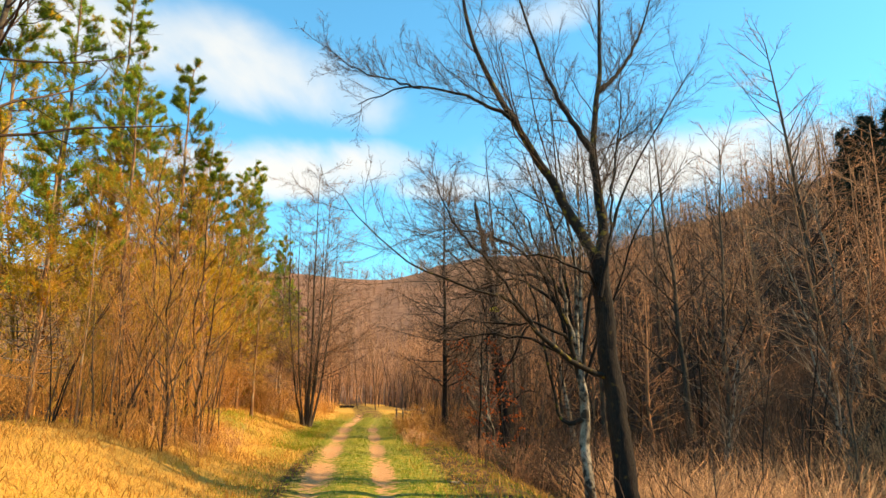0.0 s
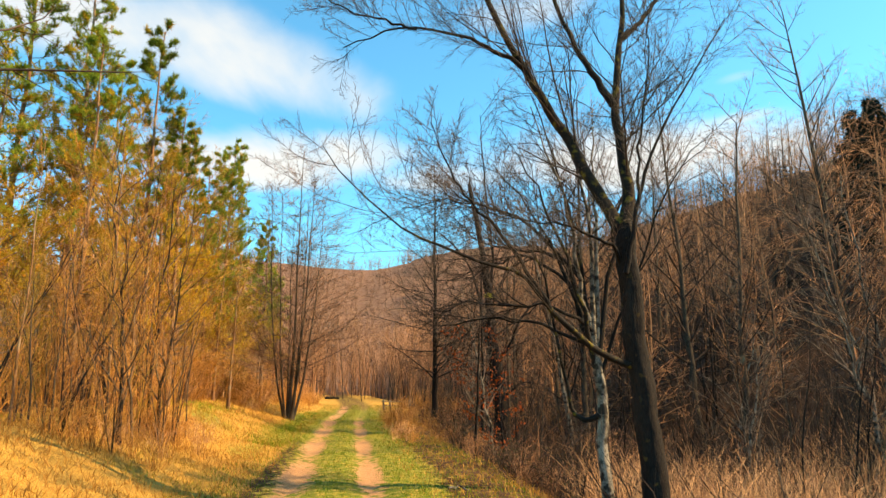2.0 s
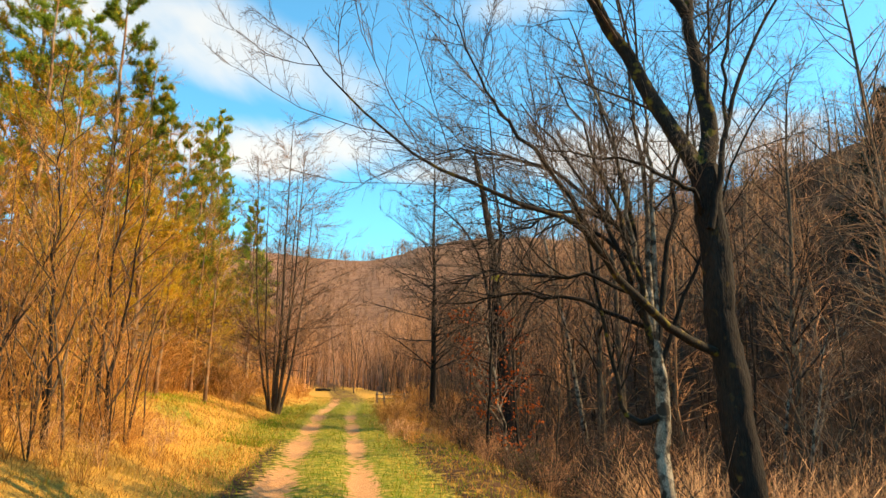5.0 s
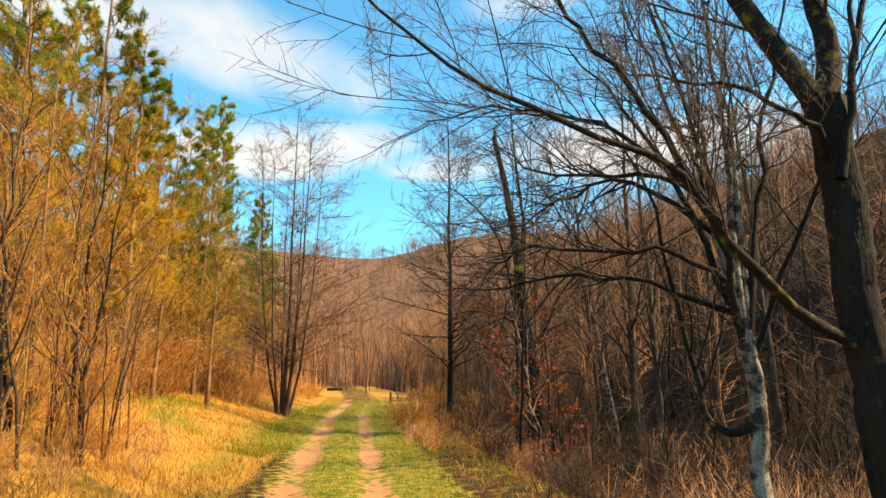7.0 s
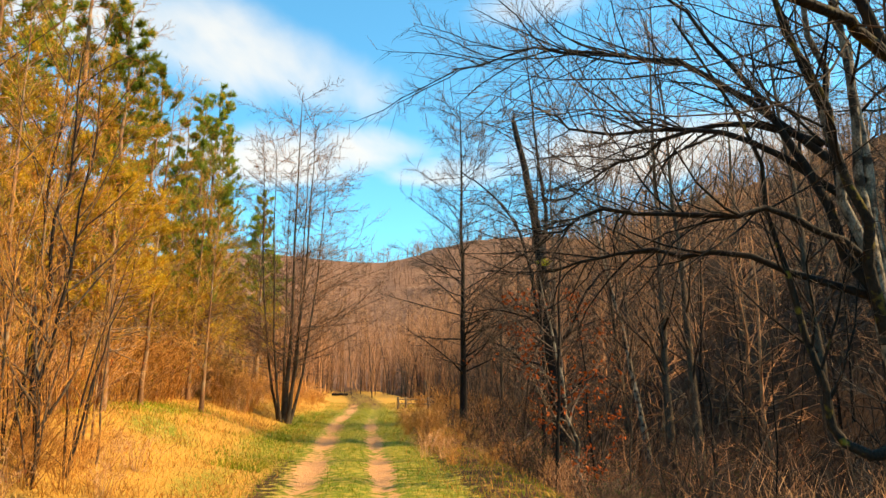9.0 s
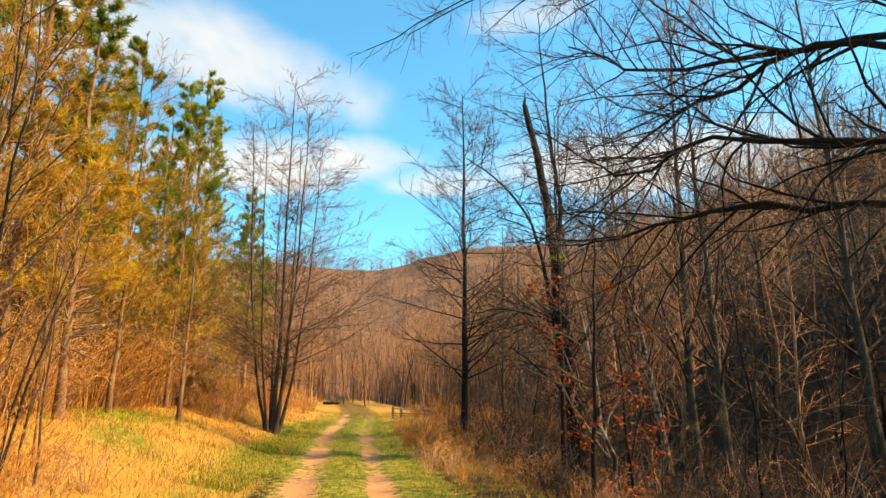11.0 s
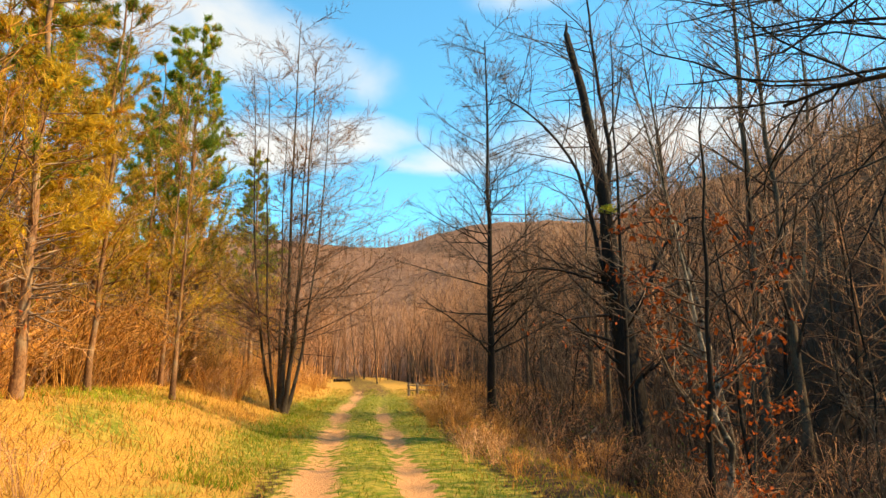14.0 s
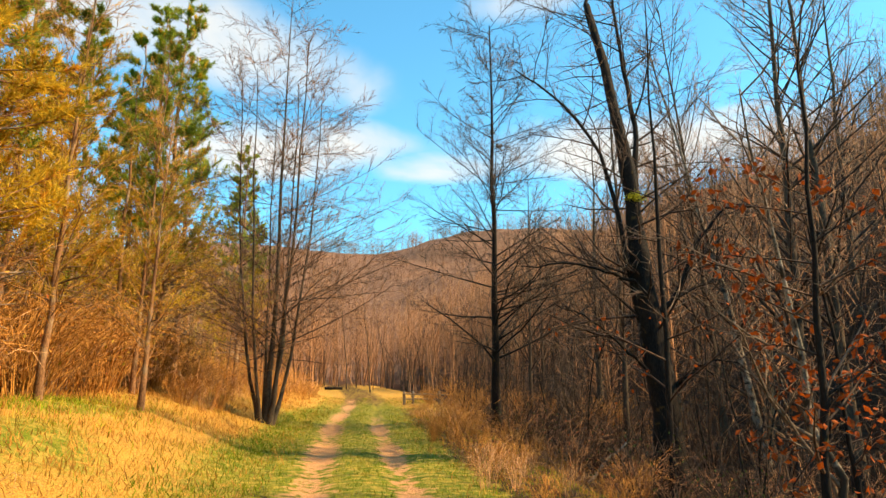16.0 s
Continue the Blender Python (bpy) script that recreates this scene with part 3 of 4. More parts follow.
# spreading many-stemmed tree under it
SPREAD = (2.55, 13.4)
SZ = at_ground(*SPREAD) - 0.2
spread_tree = thing("willow_tree", "tangled bare willow of many crooked stems on one pale trunk", "tree", at=(*SPREAD, SZ))
line = wobble(curve_line(np.array([(2.62, 13.4, SZ), (2.50, 13.4, 0.5), (2.53, 13.4, 1.7), (2.44, 13.4, 2.4)]) - (*SPREAD, SZ), 12), 0.015)
s = Soup()
bark_tube(s, line, taper(0.115, 0.09, 12, 0.3), depth=0.14)
part("trunk", s, BARK_PALE, spread_tree, "pale flaking trunk")
WILLOW_STEMS = [
    [(2.44, 13.4, 2.2), (2.1, 13.1, 3.6), (1.6, 12.9, 5.0), (0.9, 12.6, 6.2)],
    [(2.44, 13.4, 2.2), (2.0, 13.6, 3.9), (1.5, 13.9, 5.2), (0.6, 14.2, 6.6)],
    [(2.42, 13.4, 2.2), (2.2, 13.4, 4.0), (1.9, 13.2, 5.6), (1.2, 13.0, 7.4)],
    [(2.44, 13.4, 2.3), (2.3, 13.6, 4.2), (2.0, 13.9, 6.2), (1.5, 14.0, 8.2)],
    [(2.46, 13.4, 2.3), (2.45, 13.5, 4.4), (2.3, 13.3, 6.4), (2.0, 13.0, 8.4)],
    [(2.48, 13.4, 2.3), (2.6, 13.6, 4.4), (2.7, 13.9, 6.2), (2.9, 14.2, 8.0)],
    [(2.48, 13.4, 2.2), (2.8, 13.5, 4.0), (3.2, 13.6, 5.8), (3.8, 13.7, 7.6)],
    [(2.46, 13.4, 1.3), (2.22, 13.5, 1.2), (1.95, 13.6, 1.35), (1.89, 13.65, 1.86), (1.71, 13.7, 2.82), (1.58, 13.6, 3.79), (1.3, 13.5, 4.6), (0.7, 13.4, 5.4)],
    [(2.45, 13.4, 2.6), (1.5, 13.9, 3.1), (0.67, 14.5, 3.26), (0.0, 15.2, 3.3), (-0.5, 15.9, 3.2)],
    [(2.42, 13.4, 2.9), (1.6, 13.3, 3.4), (0.86, 13.4, 3.41), (0.0, 13.7, 3.5), (-0.6, 14.1, 3.4)],
    [(2.30, 13.5, 3.6), (1.37, 14.0, 4.5), (0.7, 15.4, 4.6), (0.14, 16.9, 4.5)],
    [(2.30, 13.5, 3.9), (1.4, 14.2, 5.2), (0.6, 14.85, 5.83), (-0.4, 15.3, 6.1), (-1.4, 15.6, 6.0)],
    [(2.2, 13.6, 4.2), (1.6, 14.3, 4.7), (0.9, 15.3, 5.0), (0.3, 16.4, 5.5), (-0.1, 17.2, 6.2)],
    [(2.5, 13.4, 2.0), (3.0, 13.1, 3.4), (3.6, 12.8, 5.0), (4.3, 12.6, 6.4)],
]
stems = []
for i, pts in enumerate(WILLOW_STEMS):
    line = wobble(curve_line(np.array(pts) - (*SPREAD, SZ), 12), 0.03)
    rad = taper(0.062 if i < 8 else 0.042, 0.010, 12)
    s = Soup()
    tubes(s, line[None], rad[None], 8)
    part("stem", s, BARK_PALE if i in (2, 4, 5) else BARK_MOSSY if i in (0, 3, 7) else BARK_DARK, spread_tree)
    stems.append((line, rad))
bare_crown(spread_tree, np.stack([a for a, _ in stems]), np.stack([b for _, b in stems]), [BARK_DARK, TWIG_DARK, TWIG_GREY],
           [dict(count=11, angle=48, ratio=0.40, k=6, up=0.08, lo=0.35, wob=0.16, thin=0.42, least=0.008, taper=0.4, lean=(-0.2, 0.05, 0)),
            dict(count=10, angle=45, ratio=0.44, k=3, up=0.08, lo=0.12, wob=0.14, least=0.0036),
            dict(count=9, angle=42, ratio=0.46, k=2, up=0.08, lo=0.1, wob=0.15, least=0.0024)])

low_boughs = stems[8:13]
P, R = sprout(np.stack([a for a, _ in low_boughs]), np.stack([b for _, b in low_boughs]), count=12, angle=38, ratio=0.42, k=6, up=0.02, lo=0.3, wob=0.14, thin=0.6, least=0.008, taper=0.3, lean=(-0.1, 0.2, 0))
each_part("branch", P, R, 5, BARK_DARK, spread_tree)
s = Soup()
tubes(s, *sprout(P, R, count=12, angle=44, ratio=0.40, k=3, up=0.04, lo=0.1, wob=0.14, least=0.0036), 3, True)
part("twig_mass", s, TWIG_DARK, spread_tree, kind="stuff")

# broken-topped snag
SNAG = (2.4, 28.4)
NZ = at_ground(*SNAG) - 0.25
snag = thing("snag_tree", "dead broken-topped tree with a thick dark trunk and a moss patch", "tree", at=(*SNAG, NZ))
SNAG_LIMBS = {
    "trunk": ([(2.45, 28.4, NZ), (2.36, 28.4, 1.1), (2.12, 28.4, 3.4), (2.00, 28.45, 4.9), (1.88, 28.5, 6.5), (1.58, 28.6, 8.6), (1.34, 28.7, 10.0), (1.21, 28.8, 10.75)], 0.30, 0.07),
    "limb_a": ([(2.22, 28.4, 2.0), (1.95, 28.4, 2.8), (1.70, 28.4, 4.6), (1.40, 28.4, 6.2), (0.85, 28.4, 7.4), (0.0, 28.4, 8.3), (-0.7, 28.4, 8.8)], 0.09, 0.015),
    "limb_b": ([(2.20, 28.4, 2.9), (2.75, 28.2, 3.5), (3.3, 28.1, 4.7), (3.9, 28.0, 5.3), (4.6, 28.0, 5.4)], 0.08, 0.012),
    "limb_c": ([(2.36, 28.4, 1.2), (2.8, 28.1, 1.7), (3.3, 27.9, 2.0), (3.9, 27.8, 1.9)], 0.06, 0.012),
    "limb_d": ([(2.05, 28.5, 6.0), (2.2, 28.7, 7.6), (2.0, 28.9, 9.6), (1.85, 29.0, 12.0), (1.8, 29.0, 14.2)], 0.085, 0.012),
    "limb_e": ([(2.14, 28.4, 3.6), (1.3, 28.2, 3.9), (0.3, 28.1, 4.1), (-0.7, 28.0, 4.0)], 0.05, 0.012),
    "limb_f": ([(2.30, 28.4, 1.6), (1.5, 28.0, 2.2), (0.6, 27.7, 2.9), (-0.1, 27.5, 3.1)], 0.045, 0.010),
}
grown = []
for key, (pts, r0, r1) in SNAG_LIMBS.items():
    line = wobble(curve_line(np.array(pts) - (*SNAG, NZ), 16), 0.02)
    rad = taper(r0, r1, 16, 0.35 if key == "trunk" else 0.0)
    s = Soup()
    if key == "trunk":
        rad = rad * rng.uniform(0.86, 1.16, len(rad))
        tubes(s, np.stack([line[-1], line[-1] + (0.05, 0, 0.25), line[-1] + (0.04, 0.02, 0.55)])[None] - (0.03, 0, 0.05), np.array([[0.06, 0.04, 0.02]]), 5, True)
        tubes(s, np.stack([line[-1], line[-1] + (-0.03, 0.02, 0.18), line[-1] + (-0.05, 0.02, 0.3)])[None] + (0.03, 0, -0.05), np.array([[0.05, 0.03, 0.02]]), 5, True)
    if key == "trunk":
        bark_tube(s, line, rad, depth=0.12)
    else:
        tubes(s, line[None], rad[None], 8)
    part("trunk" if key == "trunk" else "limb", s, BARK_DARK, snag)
    if key != "trunk":
        grown.append((line, rad))
    else:
        trunk_line, trunk_rad = line, rad
        P, R = sprout(line[None], rad[None], count=44, angle=76, ratio=1, length=2.3, k=4, up=0.05, lo=0.2, hi=0.98, wob=0.1, thin=0.16, least=0.010, taper=0.4)
        each_part("branch", P, R, 4, TWIG_DARK, snag)
        side_twigs = sprout(P, R, count=9, angle=42, ratio=0.42, k=1, up=0.08, lo=0.15, wob=0.1, least=0.0055)
s = Soup()
tubes(s, *side_twigs, 3, True)
part("twig_mass", s, TWIG_GREY, snag, kind="stuff")
s = Soup()
ball = rng.normal(0, 1, (420, 3)) * (0.10, 0.10, 0.055) + trunk_line[8] + (0.02, -0.14, 0)
leaf_tris(s, ball, 0.06, 0.2)
part("moss", s, material("moss_bright", (0.25, 0.24, 0.01), (0.5, 0.46, 0.03), 8, bump=0, through_light=0.2), snag, "bright yellow-green moss", "stuff")
bare_crown(snag, np.stack([a for a, _ in grown]), np.stack([b for _, b in grown]), [TWIG_DARK, TWIG_DARK, TWIG_GREY],
           [dict(count=16, angle=55, ratio=0.42, k=4, up=0.08, lo=0.15, wob=0.12, thin=0.45, least=0.012, taper=0.4),
            dict(count=9, angle=42, ratio=0.42, k=2, up=0.08, lo=0.2, wob=0.12, least=0.0065),
            dict(count=9, angle=40, ratio=0.45, k=1, up=0.06, lo=0.1, wob=0.12, least=0.0045)])

# other trees of the right-hand wood
WOOD = [dict(count=40, angle=54, ratio=0.27, k=4, up=0.18, lo=0.18, wob=0.1, thin=0.42, taper=0.5, least=0.013),
        dict(count=8, angle=42, ratio=0.42, k=2, up=0.1, lo=0.2, wob=0.12, least=0.0070),
        dict(count=9, angle=40, ratio=0.48, k=1, up=0.08, lo=0.15, wob=0.12, least=0.0050)]
single_tree("birch_tree", "pale leaning bare birch among dark trunks", 6.0, 31.2, 12.5, 0.12, BARK_PALE, [TWIG_DARK, TWIG_BROWN, TWIG_GREY], WOOD, lean=(-2.1, 0.9))
for x, y, h, r, lx in [(6.2, 29.6, 16.5, 0.15, 0.4), (7.0, 29.2, 15.2, 0.15, -0.3), (5.9, 33.2, 14.5, 0.11, -1.0), (3.6, 35.0, 14.5, 0.10, 0.1), (10.1, 27.0, 14.6, 0.16, -0.6), (5.2, 44.0, 14.0, 0.15, 0.3), (8.6, 41.0, 13.6, 0.14, -0.4), (2.6, 47.0, 12.3, 0.12, 0.2), (12.1, 36.0, 13.9, 0.15, 0.4), (13.4, 22.0, 14.1, 0.15, -0.8), (4.9, 56.0, 12.3, 0.13, 0.1), (11.3, 50.0, 13.6, 0.14, 0.2), (8.7, 20.5, 12.2, 0.12, 0.9)]:
    single_tree("bare_tree", "slim bare grey-barked tree standing in the hollow", x, y, h, r, BARK_ALDER, [TWIG_DARK, TWIG_BROWN, TWIG_GREY], WOOD, lean=(lx, 0.3), group="bare trees of the hollow")


def pine(x, y, h, r, spread_w, lean=(0, 0), bare=0.20, label="tall Scots pine, green above and golden below"):
    z = at_ground(x, y) - 0.2
    t = thing("pine_tree", label, "tree", "pines of the plantation", at=(x, y, z))
    k = 12
    line = wobble(curve_line([(0, 0, 0), (lean[0] * 0.4, lean[1] * 0.4, h * 0.5), (lean[0], lean[1], h)], k), 0.03)
    rad = taper(r, 0.018, k, 0.25)
    s = Soup()
    tubes(s, line[None], rad[None], 9)
    part("trunk", s, BARK_PINE, t)
    # dead lower branches
    P, R = sprout(line[None], rad[None], count=26, angle=82, ratio=1, length=spread_w * 0.7, k=4, up=-0.02, lo=0.14, hi=bare + 0.12, wob=0.1, thin=0.28, least=0.009, taper=0.1)
    P2, R2 = sprout(P, R, count=5, angle=45, ratio=0.4, k=2, up=0.0, lo=0.3, wob=0.12, least=0.005)
    s = Soup()
    tubes(s, P, R, 4)
    tubes(s, P2, R2, 3, True)
    part("dead_wood", s, TWIG_GREY, t, "grey dead branches", "stuff")
    # living crown
    n = int(h * 6.2)
    Q, QR = sprout(line[None], rad[None], count=n, angle=76, ratio=1, length=spread_w * 1.75, k=5, up=0.10, lo=bare, hi=0.995, wob=0.07, thin=0.3, least=0.010, taper=0.82)
    Q2, QR2 = sprout(Q, QR, count=9, angle=44, ratio=0.38, k=2, up=0.50, lo=0.35, hi=1.0, wob=0.08, least=0.006)
    s = Soup()
    tubes(s, Q, QR, 4, True)
    tubes(s, Q2, QR2, 3, True)
    part("branch_mass", s, BARK_PINE, t, kind="stuff")
    f = np.linspace(0.25, 1.0, 4)[None, :, None]
    runs = np.concatenate([np.stack([Q2[:, 0], Q2[:, -1]], 1), np.stack([Q[:, -2], Q[:, -1]], 1), np.stack([line[-2:-1], line[-1:] + (0, 0, 0.3)], 1)])
    pos = (runs[:, :1] * (1 - f) + runs[:, 1:] * f).reshape(-1, 3)
    axis = np.repeat(unit(runs[:, 1] - runs[:, 0]), 4, 0)
    share = np.clip((pos[:, 2] / h - (0.50 if y < 33 else 0.30)) / 0.34, 0, 1)
    dice = np.repeat(rng.random(len(pos) // 4), 4)
    green = dice < share * 0.82 + 0.05
    gold = dice > 0.86 + 0.14 * share
    for mask, mat, lab in ((green, NEEDLE_GREEN, "green needles"), (~green & ~gold, NEEDLE_OLIVE, "yellow-green needles"), (gold & ~green, NEEDLE_GOLD, "golden dying needles")):
        if mask.any():
            s = Soup()
            needles(s, pos[mask], axis[mask], 9, 0.19, 0.012)
            part("foliage", s, mat, t, lab, "stuff", smooth=False)
    return t


PINES = [(-9.67, 23.8, 10.8, 0.11, 1.3), (-12.0, 30.5, 12.7, 0.12, 1.5), (-12.31, 37.9, 15.1, 0.15, 1.7), (-13.25, 37.0, 13.0, 0.12, 1.5), (-12.0, 22.0, 12.9, 0.13, 1.6), (-15.9, 24.0, 18.2, 0.18, 2.0), (-13.8, 24.2, 17.5, 0.17, 1.9),
         (-10.8, 23.4, 14.2, 0.13, 1.6), (-12.0, 36.0, 13.6, 0.14, 1.6), (-13.5, 43.0, 15.4, 0.16, 1.7), (-12.5, 49.0, 13.0, 0.14, 1.6), (-14.1, 55.0, 13.4, 0.14, 1.6), (-17.5, 31.0, 15.0, 0.15, 1.8), (-18.8, 20.0, 15.9, 0.16, 1.9),
         (-16.7, 40.0, 14.9, 0.15, 1.8), (-14.0, 17.5, 13.7, 0.14, 1.7), (-17.4, 15.0, 14.3, 0.15, 1.8), (-14.9, 29.0, 15.7, 0.15, 1.7), (-11.0, 15.6, 8.2, 0.10, 1.6), (-15.5, 34.0, 12.9, 0.13, 1.7), (-11.4, 26.5, 9.1, 0.09, 1.4), (-11.8, 33.6, 9.5, 0.09, 1.4)]
for x, y, h, r, w in PINES:
    pine(x, y, h, r, w, lean=(rng.uniform(-0.3, 0.3), rng.uniform(-0.3, 0.3)))


def shade_conifer(x, y, h):
    """A dense conifer with drooping tiers, coloured near black to stand in for a shaded bank."""
    z = at_ground(x, y) - 0.3
    t = thing("spruce_tree", "conifer-shaped dark mass in place of the shaded bank high on the slope", "tree", "spruces of the slope", at=(x, y, z))
    line = wobble(curve_line([(0, 0, 0), (0.1, 0, h * 0.5), (0, 0, h)], 8), 0.03)
    rad = taper(h * 0.014, 0.02, 8)
    s = Soup()
    tubes(s, line[None], rad[None], 8)
    part("trunk", s, BARK_DARK, t)
    Q, QR = sprout(line[None], rad[None], count=int(h * 16), angle=84, ratio=1, length=h * 0.34, k=4, up=-0.10, lo=0.03, hi=0.99, wob=0.06, thin=0.2, least=0.012, taper=0.93)
    Q2, QR2 = sprout(Q, QR, count=7, angle=48, ratio=0.40, k=1, up=-0.12, lo=0.2, hi=1.0, wob=0.1, least=0.008)
    s = Soup()
    tubes(s, Q, QR, 3, True)
    part("branch_mass", s, BARK_DARK, t, kind="stuff")
    f = np.linspace(0.3, 1.0, 3)[None, :, None]
    runs = np.concatenate([np.stack([Q2[:, 0], Q2[:, -1]], 1), np.stack([Q[:, -2], Q[:, -1]], 1)])
    s = Soup()
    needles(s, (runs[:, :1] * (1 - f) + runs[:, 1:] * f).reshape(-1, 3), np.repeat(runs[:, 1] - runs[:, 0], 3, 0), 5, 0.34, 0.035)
    part("foliage", s, NEEDLE_SHADE, t, "needles coloured blackish for the bank's shade", "stuff", smooth=False)
    return t


# added conifers that fill the place of the dark, shaded bank
for x, y, h in [(23.4, 33.5, 8.0), (24.8, 36.5, 9.5), (24.2, 31.0, 8.5), (27.8, 38.5, 10.0), (26.4, 33.6, 9.5)]:
    shade_conifer(x, y, h)


# ---- undergrowth ----
def sapling(name, label, h, r, bark, twig, group, stems_n=1, category="sapling"):
    t = thing(name, label, category, group)
    lines, rads = [], []
    for i in range(stems_n):
        d = rng.normal(0, 0.10 * h, 2) if stems_n > 1 else rng.normal(0, 0.05 * h, 2)
        hh = h * rng.uniform(0.75, 1.0)
        line = wobble(curve_line([(0, 0, -0.2), (d[0] * 0.3, d[1] * 0.3, hh * 0.35), (d[0] * 0.8, d[1] * 0.8, hh * 0.7), (d[0] * 1.3, d[1] * 1.3, hh)], 8), 0.03)
        rad = taper(r * rng.uniform(0.7, 1), 0.006, 8)
        s = Soup()
        tubes(s, line[None], rad[None], 5)
        part("stem", s, bark, t)
        lines.append(line)
        rads.append(rad)
    n = 26 if stems_n == 1 else 9
    P, R = sprout(np.stack(lines), np.stack(rads), count=n, angle=44, ratio=0.30, k=3, up=0.16, lo=0.08, wob=0.13, thin=0.4, least=0.007, taper=0.4)
    Q, QR = sprout(P, R, count=5, angle=44, ratio=0.5, k=2, up=0.08, lo=0.12, wob=0.16, least=0.0046)
    W, WR = sprout(Q, QR, count=2, angle=44, ratio=0.55, k=1, up=0.1, lo=0.15, wob=0.1, least=0.0036)
    s = Soup()
    tubes(s, P, R, 3, True)
    tubes(s, Q, QR, 3, True)
    tubes(s, W, WR, 3, True)
    part("twig_mass", s, twig, t, kind="stuff")
    return t


def scatter(makers, spots, rise=0.0):
    """First of each maker at its first spot, copies at the rest."""
    made = {}
    for i, (x, y, scale) in enumerate(spots):
        j = i % len(makers)
        m = Matrix.Translation((x, y, at_ground(x, y) + rise)) @ Matrix.Rotation(rng.uniform(0, 6.283), 4, "Z") @ Matrix.Rotation(rng.normal(0, 0.05), 4, "X") @ Matrix.Scale(scale, 4)
        if j not in made:
            made[j] = makers[j]()
            made[j].matrix_basis = m
        else:
            o = copy_thing(made[j], m)
            o.matrix_basis = m


def spots(n, u0, u1, y0, y1, s0, s1, gap=0.5):
    out, tries = [], 0
    while len(out) < n and tries < n * 40:
        tries += 1
        y = rng.uniform(y0, y1)
        x = rng.uniform(u0, u1) + float(road_x(y))
        if all((x - a) ** 2 + (y - b) ** 2 > gap * gap for a, b, _ in out):
            out.append((x, y, rng.uniform(s0, s1)))
    return out


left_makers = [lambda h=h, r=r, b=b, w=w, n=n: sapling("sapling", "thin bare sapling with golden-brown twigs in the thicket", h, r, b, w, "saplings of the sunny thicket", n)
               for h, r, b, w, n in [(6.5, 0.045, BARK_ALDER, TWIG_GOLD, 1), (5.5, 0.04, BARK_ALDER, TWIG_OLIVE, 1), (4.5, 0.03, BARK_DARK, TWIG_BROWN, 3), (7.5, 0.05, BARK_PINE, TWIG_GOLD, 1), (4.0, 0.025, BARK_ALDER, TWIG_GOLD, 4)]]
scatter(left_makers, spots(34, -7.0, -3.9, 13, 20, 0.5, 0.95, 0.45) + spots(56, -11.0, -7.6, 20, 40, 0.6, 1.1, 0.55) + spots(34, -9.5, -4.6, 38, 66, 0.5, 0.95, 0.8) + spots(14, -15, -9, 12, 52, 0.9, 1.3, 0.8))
# dark twigs here deepen the thicket's shade by colour
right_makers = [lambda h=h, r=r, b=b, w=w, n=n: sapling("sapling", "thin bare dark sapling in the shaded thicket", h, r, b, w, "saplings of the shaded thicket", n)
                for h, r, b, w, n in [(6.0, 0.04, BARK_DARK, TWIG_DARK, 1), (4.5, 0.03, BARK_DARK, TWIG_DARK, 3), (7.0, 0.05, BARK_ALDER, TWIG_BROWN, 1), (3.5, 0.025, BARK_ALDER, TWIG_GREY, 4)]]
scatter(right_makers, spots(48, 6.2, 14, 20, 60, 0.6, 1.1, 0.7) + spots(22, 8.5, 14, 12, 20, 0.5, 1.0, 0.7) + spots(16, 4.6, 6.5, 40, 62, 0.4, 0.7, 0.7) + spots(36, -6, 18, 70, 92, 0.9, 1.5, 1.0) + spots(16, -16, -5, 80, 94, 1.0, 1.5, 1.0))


# ---- woods of the slopes ----
def wood(name, label, places, hs, seed_n, sides, levels, mats):
    """Many small bare trees as one mass."""
    protos = []
    for i in range(seed_n):
        s = Soup()
        h = 1.0
        line = wobble(curve_line([(0, 0, -0.03), (rng.normal(0, 0.03), rng.normal(0, 0.03), 0.4), (rng.normal(0, 0.06), rng.normal(0, 0.06), 1)], 4), 0.008)
        rad = taper(0.013, 0.0012, 4)
        tubes(s, line[None], rad[None], 4)
        P, R = line[None], rad[None]
        for kw in levels:
            P, R = sprout(P, R, **kw)
            tubes(s, P, R, sides, True)
        protos.append((np.concatenate(s.v), np.concatenate(s.f)))
    bulk = Soup()
    for i, (x, y) in enumerate(places):
        v, f = protos[i % seed_n]
        a, h = rng.uniform(0, 6.283), rng.uniform(*hs)
        c, sn = math.cos(a), math.sin(a)
        w = h * rng.uniform(0.85, 1.2)
        q = np.stack([(v[:, 0] * c - v[:, 1] * sn) * w + x, (v[:, 0] * sn + v[:, 1] * c) * w + y, v[:, 2] * h + at_ground(x, y)], -1)
        bulk.add(q, f)
    ob = new(name, bulk.mesh(name, mats))
    return tagged(ob, label, "woodland", kind="stuff")


slope_spots = []
while len(slope_spots) < 660:
    y = rng.uniform(6, 115)
    u = 12 + 55 * rng.random() ** 1.3
    slope_spots.append((u + float(road_x(y)), y))
SLOPE = [dict(count=24, angle=66, ratio=0.30, k=2, up=0.10, lo=0.10, wob=0.22, thin=0.4, least=0.0012, taper=0.2, hi=0.97), dict(count=8, angle=50, ratio=0.5, k=1, up=0.08, lo=0.1, wob=0.1, least=0.0009)]
wood("slope_wood", "dense brown bare woodland on the shaded hillside", slope_spots[::2], (5.5, 9.5), 8, 3, SLOPE, TWIG_BROWN)
# every second slope tree darkened in colour to deepen the hillside's shade
wood("slope_wood", "dense bare woodland on the hillside, its shade put into dark twigs", slope_spots[1::2], (5.0, 9.0), 8, 3, SLOPE, TWIG_DARK)
far_spots = []
